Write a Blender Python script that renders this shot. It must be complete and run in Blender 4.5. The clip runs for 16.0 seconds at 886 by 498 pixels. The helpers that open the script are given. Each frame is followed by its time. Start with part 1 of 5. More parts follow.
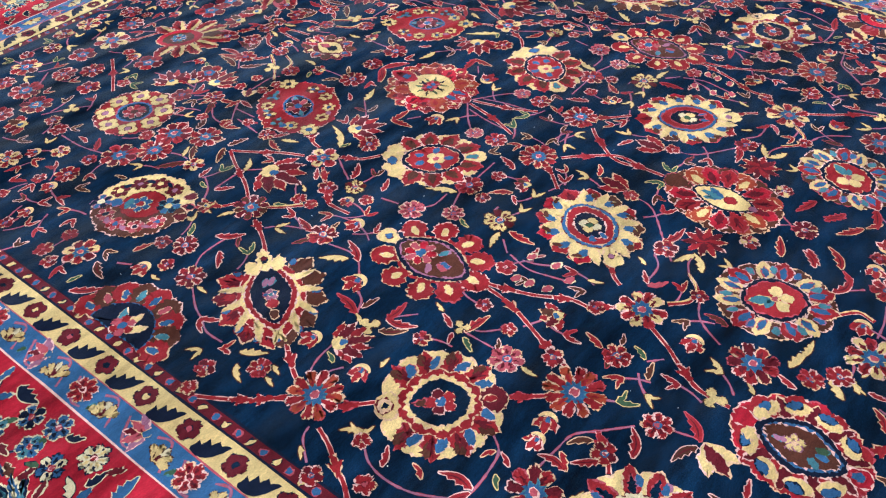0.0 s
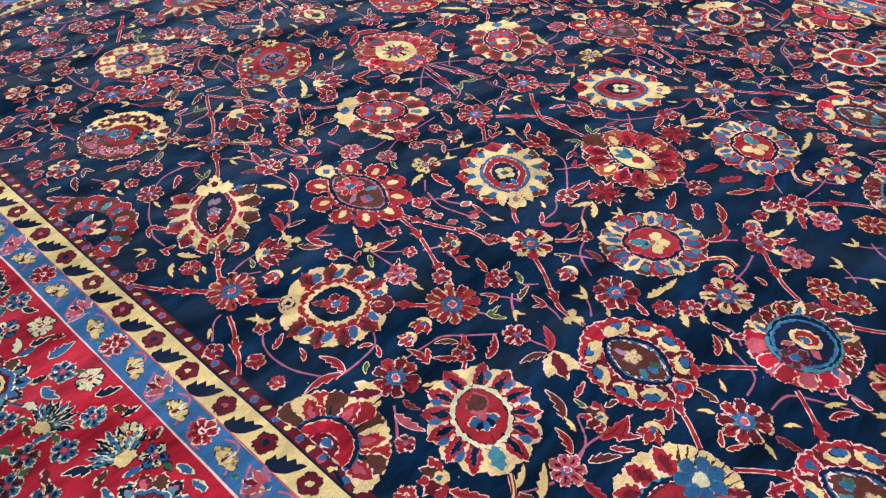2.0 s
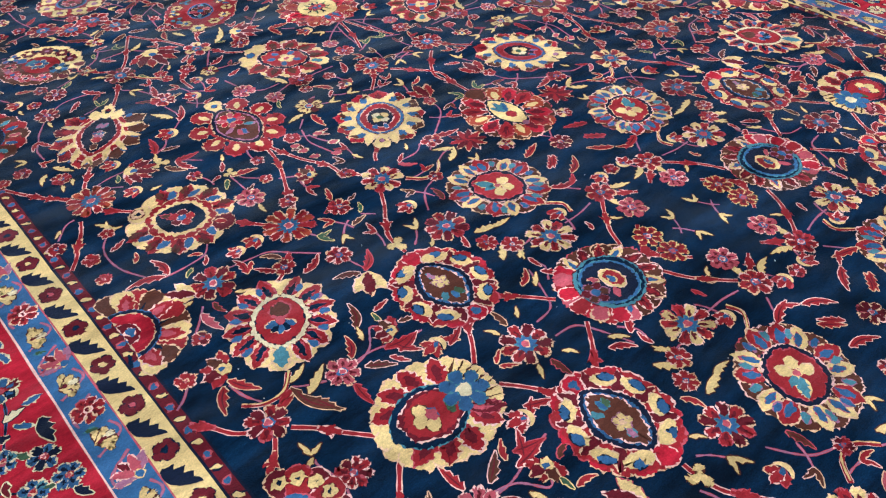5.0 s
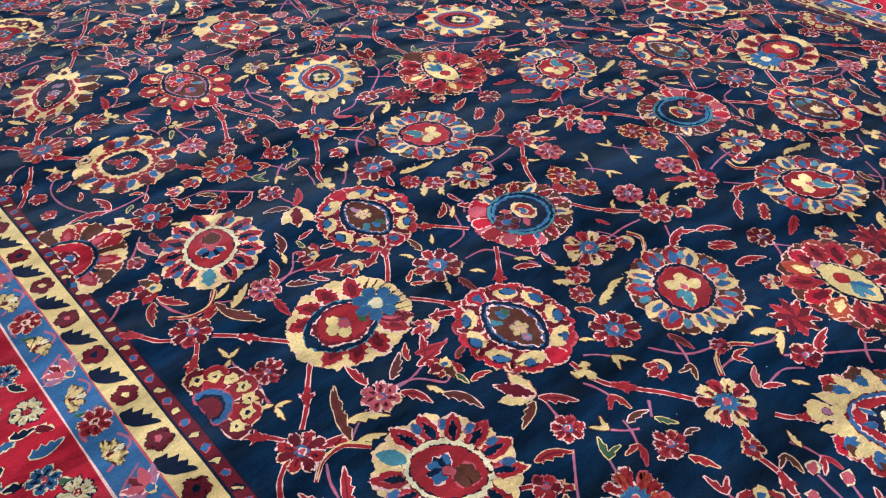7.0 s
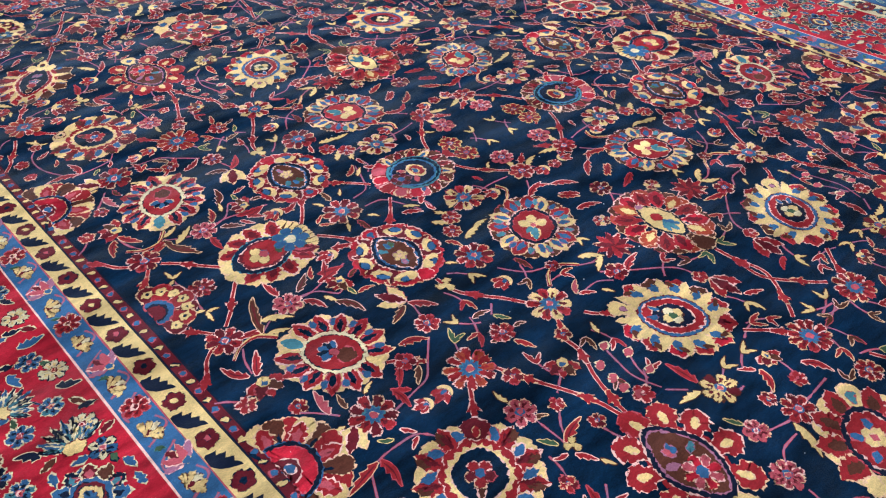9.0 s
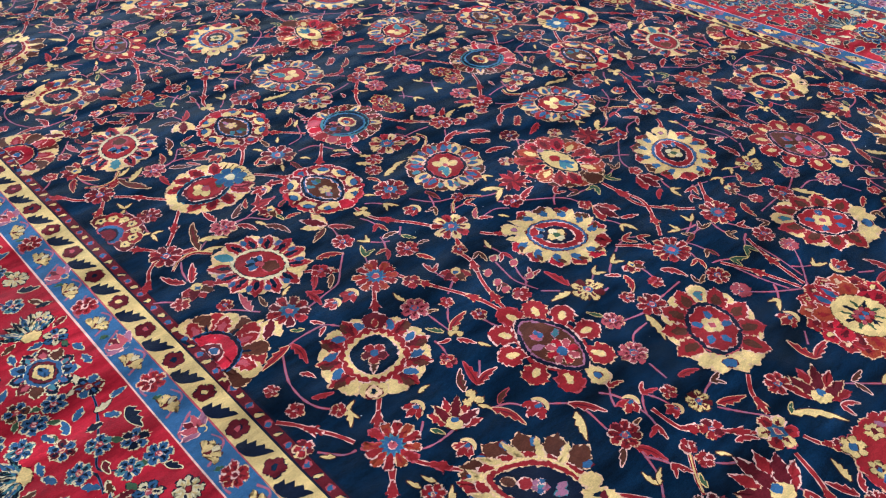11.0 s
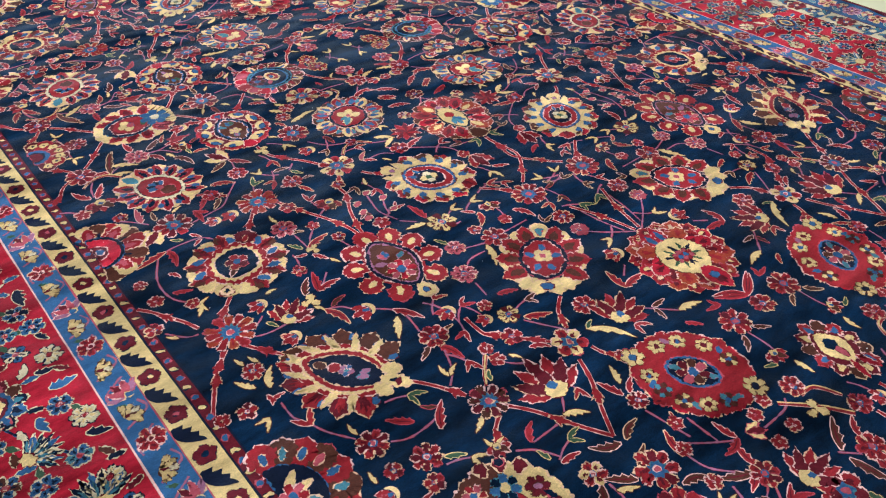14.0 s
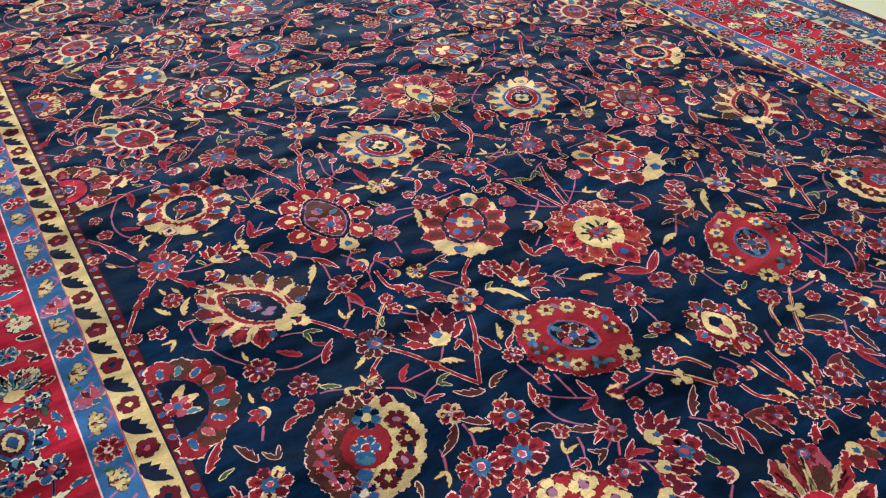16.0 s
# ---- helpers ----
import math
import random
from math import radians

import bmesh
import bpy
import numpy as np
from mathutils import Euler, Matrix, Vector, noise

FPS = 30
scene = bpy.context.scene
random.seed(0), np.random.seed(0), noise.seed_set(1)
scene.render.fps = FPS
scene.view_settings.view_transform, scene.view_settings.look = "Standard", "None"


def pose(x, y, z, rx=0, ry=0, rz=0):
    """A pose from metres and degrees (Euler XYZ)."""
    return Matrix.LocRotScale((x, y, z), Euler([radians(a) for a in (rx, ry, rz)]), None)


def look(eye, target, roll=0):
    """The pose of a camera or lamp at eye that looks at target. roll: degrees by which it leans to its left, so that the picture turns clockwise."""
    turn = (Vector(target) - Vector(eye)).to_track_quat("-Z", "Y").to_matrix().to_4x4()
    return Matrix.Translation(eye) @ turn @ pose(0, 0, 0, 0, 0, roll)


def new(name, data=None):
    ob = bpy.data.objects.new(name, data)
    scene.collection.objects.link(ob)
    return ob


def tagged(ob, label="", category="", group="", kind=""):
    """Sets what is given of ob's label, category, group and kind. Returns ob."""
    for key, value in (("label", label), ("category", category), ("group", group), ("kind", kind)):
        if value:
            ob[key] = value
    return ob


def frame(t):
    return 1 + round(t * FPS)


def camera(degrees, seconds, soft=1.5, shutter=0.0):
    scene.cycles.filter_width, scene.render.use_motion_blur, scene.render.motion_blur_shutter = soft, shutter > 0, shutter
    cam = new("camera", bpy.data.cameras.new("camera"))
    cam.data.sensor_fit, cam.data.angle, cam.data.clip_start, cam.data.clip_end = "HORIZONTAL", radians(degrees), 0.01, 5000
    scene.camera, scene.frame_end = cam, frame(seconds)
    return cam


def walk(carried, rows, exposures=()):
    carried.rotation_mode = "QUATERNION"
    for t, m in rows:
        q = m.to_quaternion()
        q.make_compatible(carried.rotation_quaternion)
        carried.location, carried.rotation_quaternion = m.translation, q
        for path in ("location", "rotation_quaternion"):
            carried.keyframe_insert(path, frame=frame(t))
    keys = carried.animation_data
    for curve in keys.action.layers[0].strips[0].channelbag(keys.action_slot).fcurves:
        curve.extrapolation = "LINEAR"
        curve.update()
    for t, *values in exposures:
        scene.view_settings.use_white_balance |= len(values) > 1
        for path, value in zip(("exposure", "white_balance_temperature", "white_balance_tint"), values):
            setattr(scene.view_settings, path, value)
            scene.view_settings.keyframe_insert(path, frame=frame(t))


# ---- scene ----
cam = camera(59.5, 16.0, 1.2)
PATH = [
    (0, (-1.886, 0.309, 1.485), (-0.749, 1.212, 0.11), -2.1),
    (0.5, (-1.896, 0.192, 1.483), (-0.797, 1.152, 0.116), -2.3),
    (1, (-1.952, 0.025, 1.518), (-0.875, 1.016, 0.154), -2.3),
    (1.5, (-1.961, -0.121, 1.524), (-0.902, 0.888, 0.16), -2.4),
    (2, (-1.886, -0.22, 1.508), (-0.837, 0.801, 0.145), -2.2),
    (2.5, (-1.777, -0.325, 1.496), (-0.741, 0.711, 0.135), -2.0),
    (3, (-1.747, -0.435, 1.495), (-0.729, 0.62, 0.135), -1.8),
    (3.5, (-1.796, -0.558, 1.494), (-0.8, 0.518, 0.134), -1.6),
    (6, (-1.548, -0.882, 1.323), (-0.567, 0.246, -0.006), -1.2),
    (6.5, (-1.584, -0.966, 1.316), (-0.591, 0.162, -0.004), -1.3),
    (7, (-1.656, -1.093, 1.324), (-0.651, 0.03, 0.008), -1.1),
    (7.5, (-1.728, -1.225, 1.41), (-0.71, -0.111, 0.098), -0.9),
    (8, (-1.748, -1.341, 1.474), (-0.724, -0.229, 0.164), -1.0),
    (8.5, (-1.773, -1.497, 1.51), (-0.742, -0.393, 0.2), -0.8),
    (11, (-1.904, -2.115, 1.549), (-0.848, -1.014, 0.256), -0.6),
    (11.5, (-1.869, -2.229, 1.535), (-0.808, -1.125, 0.247), -0.4),
    (12, (-1.912, -2.334, 1.521), (-0.853, -1.223, 0.24), -0.3),
    (12.5, (-1.961, -2.471, 1.528), (-0.908, -1.351, 0.248), -0.3),
    (13, (-1.93, -2.562, 1.541), (-0.89, -1.431, 0.261), -0.1),
    (13.5, (-1.809, -2.644, 1.537), (-0.791, -1.493, 0.257), -0.0),
    (14, (-1.738, -2.741, 1.537), (-0.749, -1.565, 0.256), 0.1),
    (14.5, (-1.723, -2.857, 1.53), (-0.773, -1.65, 0.25), 0.1),
    (15, (-1.702, -3.013, 1.544), (-0.79, -1.778, 0.263), 0.1),
    (15.5, (-1.614, -3.099, 1.551), (-0.737, -1.839, 0.269), 0.1),
    (16, (-1.488, -3.174, 1.545), (-0.645, -1.89, 0.264), 0.1),
]
walk(cam, [(t, look(eye, target, roll)) for t, eye, target, roll in PATH])

# ---- world and light ----
world = bpy.data.worlds.new("world")
scene.world = world
world.use_nodes = True
wn = world.node_tree.nodes
sky = wn.new("ShaderNodeTexSky")
sky.sky_type = "NISHITA"
sky.sun_disc = False
sky.sun_elevation, sky.sun_rotation = radians(40), radians(20)
world.node_tree.links.new(sky.outputs[0], wn["Background"].inputs[0])
wn["Background"].inputs[1].default_value = 0.12


def area_lamp(name, m, sx, sy, watts, colour):
    lamp = bpy.data.lights.new(name, "AREA")
    lamp.shape, lamp.size, lamp.size_y, lamp.energy, lamp.color = "RECTANGLE", sx, sy, watts, colour
    ob = new(name, lamp)
    ob.matrix_world = m
    return ob


# unseen fill lamps, added: one cool in the north opening, six under the ceiling
area_lamp("north_fill_light", look((2.3, 7.15, 1.75), (0.6, 0.0, 0.3)), 4.8, 2.1, 185, (0.58, 0.81, 1.0))
for px, py in ((-1.0, -1.9), (2.2, -1.9), (-1.0, 1.1), (2.2, 1.1), (-1.0, 4.1), (2.2, 4.1)):
    area_lamp("overhead_fill_lamp", pose(px, py, 3.12), 1.2, 0.6, 53, (0.87, 0.91, 1.0))

# ---- materials ----


def wool(name, colour, vary=0.30, nap=0.30):
    """Dyed knotted wool: dye that varies from batch to batch and knot to knot, with a short brushed pile whose light
    and shade is put into the colour.
    """
    mat = bpy.data.materials.new(name)
    mat.use_nodes = True
    nodes, links = mat.node_tree.nodes, mat.node_tree.links
    bsdf = nodes["Principled BSDF"]
    geo = nodes.new("ShaderNodeNewGeometry")
    info = nodes.new("ShaderNodeObjectInfo")

    def grain(size, turn, scale, detail, rough_by=0.5):
        """Noise stretched by size, at so many knots to the metre."""
        place = nodes.new("ShaderNodeMapping")
        place.inputs["Scale"].default_value = size
        place.inputs["Rotation"].default_value = (0, 0, radians(turn))
        links.new(geo.outputs["Position"], place.inputs["Vector"])
        tex = nodes.new("ShaderNodeTexNoise")
        tex.inputs["Scale"].default_value, tex.inputs["Detail"].default_value, tex.inputs["Roughness"].default_value = scale, detail, rough_by
        links.new(place.outputs[0], tex.inputs["Vector"])
        return tex.outputs[0]

    def factor(source, low, high, lo_in=0.3, hi_in=0.7):
        m = nodes.new("ShaderNodeMapRange")
        for key, value in (("From Min", lo_in), ("From Max", hi_in), ("To Min", low), ("To Max", high)):
            m.inputs[key].default_value = value
        links.new(source, m.inputs["Value"])
        return m.outputs[0]

    def times(p, q):
        m = nodes.new("ShaderNodeMath")
        m.operation = "MULTIPLY"
        links.new(p, m.inputs[0])
        links.new(q, m.inputs[1])
        return m.outputs[0]

    # dye batches, plus shade of folds and pile lean painted into the colour
    batch_shade = factor(grain((1.0, 5.0, 1.0), 0, 1.7, 3), 1 - nap, 1 + nap)
    brush_shade = factor(grain((1.0, 3.2, 1.0), 38, 9.0, 6, 0.66), 1 - nap, 1 + nap)
    threads = factor(grain((1.0, 2.4, 1.0), 38, 120.0, 3, 0.7), 1 - vary, 1 + vary)
    knots = factor(grain((1, 1, 1), 0, 330.0, 2), 1 - vary, 1 + vary)
    pot = factor(info.outputs["Random"], 0.86, 1.14, 0, 1)
    strength = times(times(times(batch_shade, brush_shade), times(threads, knots)), pot)
    dyed = nodes.new("ShaderNodeVectorMath")
    dyed.operation = "SCALE"
    dyed.inputs[0].default_value = colour
    links.new(strength, dyed.inputs["Scale"])
    links.new(dyed.outputs[0], bsdf.inputs["Base Color"])
    bsdf.inputs["Roughness"].default_value = 0.62
    bsdf.inputs["Specular IOR Level"].default_value = 0.025
    bsdf.inputs["Sheen Weight"].default_value, bsdf.inputs["Sheen Roughness"].default_value = 0.05, 0.4
    bsdf.inputs["Sheen Tint"].default_value = (0.75, 0.86, 1.0, 1)
    tuft = grain((1.0, 1.8, 1.0), 38, 210.0, 3, 0.65)
    bump = nodes.new("ShaderNodeBump")
    bump.inputs["Strength"].default_value, bump.inputs["Distance"].default_value = 0.45, 0.005
    links.new(tuft, bump.inputs["Height"])
    swell = grain((1.0, 1.6, 1.0), 30, 2.1, 2)
    roll = nodes.new("ShaderNodeBump")
    roll.inputs["Strength"].default_value, roll.inputs["Distance"].default_value = 1.0, 0.24
    links.new(swell, roll.inputs["Height"])
    links.new(roll.outputs[0], bump.inputs["Normal"])
    links.new(bump.outputs[0], bsdf.inputs["Normal"])
    return mat


DYES = {
    "navy": (0.0013, 0.0118, 0.034),
    "red": (0.275, 0.018, 0.026),
    "wine": (0.115, 0.011, 0.02),
    "cream": (0.68, 0.495, 0.225),
    "ivory": (0.66, 0.57, 0.38),
    "blue": (0.03, 0.102, 0.235),
    "teal": (0.055, 0.185, 0.245),
    "pink": (0.77, 0.48, 0.45),
    "peach": (0.68, 0.44, 0.29),
    "rose": (0.42, 0.075, 0.105),
    "brown": (0.085, 0.028, 0.02),
    "green": (0.045, 0.095, 0.055),
    "mauve": (0.32, 0.13, 0.22),
    "orange": (0.33, 0.05, 0.028),
    "crimson": (0.40, 0.015, 0.034),
    "ink": (0.006, 0.011, 0.03),
}
WOOL = {dye: wool("wool_" + dye, c, 0.30 if dye == "navy" else 0.17, {"navy": 0.62, "crimson": 0.46}.get(dye, 0.26)) for dye, c in DYES.items()}
SLOT = {dye: n for n, dye in enumerate(DYES)}


def plain(name, colour, roughness=0.6, scale=3.0, vary=0.08):
    mat = bpy.data.materials.new(name)
    mat.use_nodes = True
    nodes, links = mat.node_tree.nodes, mat.node_tree.links
    bsdf = nodes["Principled BSDF"]
    geo = nodes.new("ShaderNodeNewGeometry")
    tex = nodes.new("ShaderNodeTexNoise")
    tex.inputs["Scale"].default_value, tex.inputs["Detail"].default_value = scale, 8
    links.new(geo.outputs["Position"], tex.inputs["Vector"])
    mix = nodes.new("ShaderNodeMix")
    mix.data_type = "RGBA"
    mix.inputs[6].default_value = (*[c * (1 - vary) for c in colour], 1)
    mix.inputs[7].default_value = (*[min(1, c * (1 + vary)) for c in colour], 1)
    links.new(tex.outputs[0], mix.inputs[0])
    links.new(mix.outputs[2], bsdf.inputs["Base Color"])
    bump = nodes.new("ShaderNodeBump")
    bump.inputs["Strength"].default_value, bump.inputs["Distance"].default_value = 0.2, 0.003
    links.new(tex.outputs[0], bump.inputs["Height"])
    links.new(bump.outputs[0], bsdf.inputs["Normal"])
    bsdf.inputs["Roughness"].default_value = roughness
    return mat


FLOOR_PAINT = plain("floor_paint", (0.56, 0.55, 0.36), 0.5, 1.5)
WALL_PAINT = plain("wall_paint", (0.72, 0.71, 0.68), 0.8, 6.0, 0.03)
CEILING_PAINT = plain("ceiling_paint", (0.8, 0.8, 0.79), 0.85, 6.0, 0.03)

# ---- the room ----


def box(name, lo, hi, mat, parent=None):
    bm = bmesh.new()
    bmesh.ops.create_cube(bm, size=1.0)
    for v in bm.verts:
        v.co = [lo[k] + (v.co[k] + 0.5) * (hi[k] - lo[k]) for k in range(3)]
    me = bpy.data.meshes.new(name)
    bm.to_mesh(me)
    bm.free()
    me.materials.append(mat)
    ob = new(name, me)
    ob.parent = parent
    return ob


X0, X1, Y0, Y1, TALL = -5.0, 5.0, -7.5, 7.2, 3.2
tagged(box("floor", (X0, Y0, -0.12), (X1, Y1, -0.012), FLOOR_PAINT), "pale cream smooth floor under the rug", "floor", kind="structure")
# unseen walls and ceiling, added to enclose the rug; north opening admits the fill
tagged(box("wall_west", (X0 - 0.2, Y0 - 0.2, -0.12), (X0, Y1 + 0.2, TALL), WALL_PAINT), "unseen plain pale wall, added to close the room", "wall", kind="structure")
tagged(box("wall_east", (X1, Y0 - 0.2, -0.12), (X1 + 0.2, Y1 + 0.2, TALL), WALL_PAINT), "unseen plain pale wall, added to close the room", "wall", kind="structure")
north = tagged(new("wall_north"), "unseen plain pale wall, added, with a wide opening to let light in", "wall", kind="structure")
WX0, WX1, WZ0, WZ1 = -0.15, 4.75, 0.6, 2.85
for lo, hi in (((X0, Y1, -0.12), (WX0, Y1 + 0.2, TALL)), ((WX1, Y1, -0.12), (X1, Y1 + 0.2, TALL)), ((WX0, Y1, -0.12), (WX1, Y1 + 0.2, WZ0)), ((WX0, Y1, WZ1), (WX1, Y1 + 0.2, TALL))):
    box("wall_panel", lo, hi, WALL_PAINT, north)
tagged(box("wall_south", (X0, Y0 - 0.2, -0.12), (X1, Y0, TALL), WALL_PAINT), "unseen plain pale wall, added to close the room", "wall", kind="structure")
tagged(box("ceiling", (X0 - 0.2, Y0 - 0.2, TALL), (X1 + 0.2, Y1 + 0.2, TALL + 0.15), CEILING_PAINT), "unseen plain white ceiling, added to close the room", "ceiling", kind="structure")

# ---- the weaver's kit ----
rng = random.Random(7)
LIFT = 0.00012
made = [0]


EAST_LIE = ((1.30, 1.30), (1.388, 1.385), (1.423, 1.412), (1.502, 1.458), (1.590, 1.553), (1.965, 1.955), (2.212, 2.27))


def east_lie(x):
    """The east border was woven uneven: its inner stripes are drawn in, its outer ones wider."""
    for (a, b), (c, d) in zip(EAST_LIE, EAST_LIE[1:]):
        if a < x <= c:
            return b + (d - b) * (x - a) / (c - a)
    return x


class Weave:
    """Collects flat pieces of pile, each in one dye, for one mesh."""

    def __init__(self):
        self.verts, self.faces, self.slots, self.subs = [], [], [], []
        made[0] += 1
        self.fresh = (made[0] * 0.618) % 1.0 * 0.00005  # no two patches lie in one plane

    def sub(self, name):
        """A piece that becomes a mesh of its own under this one."""
        self.subs.append((name, Weave()))
        self.subs[-1][1].fresh = self.fresh + len(self.subs) * 0.0000013
        return self.subs[-1][1]

    def height(self, layer):
        self.fresh += 0.0000012
        return layer * LIFT + self.fresh % 0.000115

    def fan(self, pts, dye, layer):
        """A star-shaped piece about its own middle."""
        n0, n, z = len(self.verts), len(pts), self.height(layer)
        mx, my = sum(p[0] for p in pts) / n, sum(p[1] for p in pts) / n
        self.verts.append((mx, my, z))
        self.verts += [(x, y, z) for x, y in pts]
        for k in range(n):
            self.faces.append((n0, n0 + 1 + k, n0 + 1 + (k + 1) % n))
            self.slots.append(SLOT[dye])

    def strip(self, left, right, dye, layer):
        n0, n, z = len(self.verts), len(left), self.height(layer)
        for a, b in zip(left, right):
            self.verts += [(*a, z), (*b, z)]
        for k in range(n - 1):
            i = n0 + 2 * k
            self.faces.append((i, i + 1, i + 3, i + 2))
            self.slots.append(SLOT[dye])

    def mesh(self, name):
        me = bpy.data.meshes.new(name)
        me.from_pydata([(east_lie(x), y, z) for x, y, z in self.verts], [], self.faces)
        for mat in WOOL.values():
            me.materials.append(mat)
        me.polygons.foreach_set("material_index", self.slots)
        me.update()
        return me


def grow(pts, d):
    """The outline moved outwards by d."""
    out, n = [], len(pts)
    area = sum(pts[k][0] * pts[(k + 1) % n][1] - pts[(k + 1) % n][0] * pts[k][1] for k in range(n))
    s = 1 if area > 0 else -1
    for k in range(n):
        (ax, ay), (bx, by) = pts[k - 1], pts[(k + 1) % n]
        tx, ty = bx - ax, by - ay
        le = math.hypot(tx, ty) or 1.0
        out.append((pts[k][0] + s * d * ty / le, pts[k][1] - s * d * tx / le))
    return out


def rough(pts, d):
    return [(x + rng.gauss(0, d), y + rng.gauss(0, d)) for x, y in pts]


class At:
    """A place on the rug: where, which way, which size, and whether mirrored."""

    def __init__(self, x, y, ang=0.0, size=1.0, flip=1):
        self.x, self.y, self.c, self.s, self.size, self.flip = x, y, math.cos(radians(ang)), math.sin(radians(ang)), size, flip

    def __call__(self, pts):
        out = []
        for u, v in pts:
            u, v = u * self.size, v * self.size * self.flip
            out.append((self.x + u * self.c - v * self.s, self.y + u * self.s + v * self.c))
        return out


def leaf_shape(u0, v0, ang, length, width, full=0.75, teeth=0, n=7):
    """A pointed leaf from its base; full under 1 puts its widest part near the base."""
    side = []
    for k in range(1, n):
        s = k / n
        w = width / 2 * math.sin(math.pi * s**full) ** 0.85
        if teeth:
            w *= 1.0 if k % 2 else 0.72
        side.append((s * length, w))
    pts = [(0, -width * 0.06)] + [(a, -b) for a, b in side] + [(length, 0)] + [(a, b) for a, b in side[::-1]] + [(0, width * 0.06)]
    c, s = math.cos(radians(ang)), math.sin(radians(ang))
    return [(u0 + a * c - b * s, v0 + a * s + b * c) for a, b in pts]


def petal_shape(u0, v0, ang, length, width, notch=0.0, n=8):
    """A round-ended petal, widest towards its end."""
    pts = []
    for k in range(n * 2 + 1):
        s = k / (n * 2)
        a = math.pi * (s - 0.5) * 1.12
        r = 0.5 * width
        px = length - r * 0.9 + math.cos(a) * r * 0.9
        if notch and abs(s - 0.5) < 0.05:
            px -= notch * length
        pts.append((px, math.sin(a) * r))
    pts = [(0, -width * 0.14)] + pts + [(0, width * 0.14)]
    c, s = math.cos(radians(ang)), math.sin(radians(ang))
    return [(u0 + a * c - b * s, v0 + a * s + b * c) for a, b in pts]


def oval_shape(ru, rv, point=0.0, n=28, wave=0.0, waves=0, u0=0.0, v0=0.0):
    """An oval; point draws both ends out, wave scallops the rim."""
    pts = []
    for k in range(n):
        a = 2 * math.pi * k / n
        r = 1 + wave * (abs(math.sin(a * waves / 2)) - 0.6 if waves else 0)
        v = math.sin(a) * rv * r
        if point:
            v *= 1 - point * abs(math.cos(a)) ** 1.5
        pts.append((u0 + math.cos(a) * ru * r, v0 + v))
    return pts


def fray(pts, step, d):
    """The outline in short steps, each knot a little out of line."""
    out, n = [], len(pts)
    for k in range(n):
        (ax, ay), (bx, by) = pts[k], pts[(k + 1) % n]
        m = max(1, int(math.hypot(bx - ax, by - ay) / step + 0.5))
        for q in range(m):
            out.append((ax + (bx - ax) * q / m + rng.gauss(0, d), ay + (by - ay) * q / m + rng.gauss(0, d)))
    return out


def piece(w, at, pts, dye, layer, edge=None, width=0.003, jag=0.0016):
    """One patch of pile with a thin outline in another dye under it."""
    world_pts = at(pts)
    if edge == "pink":
        edge = rng.choice(("pink", "pink", "peach", "pink", "peach", "rose"))
    if edge:
        w.fan(fray(grow(world_pts, width), 0.006, jag * 1.2), edge, layer)
    w.fan(fray(world_pts, 0.005, jag * 1.25), dye, layer + 1)


# ---- flowers ----


def rosette(w, at, r, petals=8, dyes=("red",), edge="pink", heart=("blue", "rose"), layer=8, ring="wine", split=True):
    wide = 2 * math.pi * r * 0.60 / petals
    large = r > 0.05
    for k in range(petals):
        p = w.sub("petal") if r > 0.043 and split else w
        turn = 360 / petals * (k + 0.5) + rng.gauss(0, 3)
        c, s = math.cos(radians(turn)), math.sin(radians(turn))
        long = r * rng.uniform(0.93, 1.05)
        piece(p, at, petal_shape(0, 0, turn, long, wide, 0.06), dyes[k % len(dyes)], layer, edge, 0.0028)
        if r > 0.03:
            piece(p, at, leaf_shape(r * 0.35 * c, r * 0.35 * s, turn, r * 0.42, wide * 0.38), ring, layer + 2)
    if heart:
        if large:
            for k in range(petals):
                piece(w, at, leaf_shape(0, 0, 360 / petals * k, r * 0.46, wide * 0.5), heart[0], layer + 3, "teal" if heart[0] == "blue" else None, 0.0011)
        piece(w, at, oval_shape(r * 0.29, r * 0.29, n=12), heart[0], layer + 4)
        piece(w, at, oval_shape(r * 0.16, r * 0.16, n=9), heart[1], layer + 6, "pink", 0.0015)


def tulip(w, at, length, width, dyes=("red", "wine", "red"), edge="pink", cup="cream", layer=8):
    """A half-open flower: petals that fan out from a cup."""
    n = len(dyes)
    for k in range(n):
        a = (k - (n - 1) / 2) * (62 / max(1, n - 1)) if n > 1 else 0
        piece(w, at, leaf_shape(0, 0, a, length * (1 - 0.1 * abs(k - (n - 1) / 2)), width * 1.35 / n ** 0.75, 0.95, 1), dyes[k], layer + (2 if k == n // 2 else 0), edge, 0.0026)
    if cup:
        piece(w, at, oval_shape(length * 0.2, width * 0.24, n=12, u0=length * 0.08), cup, layer + 4, "wine", 0.0015)


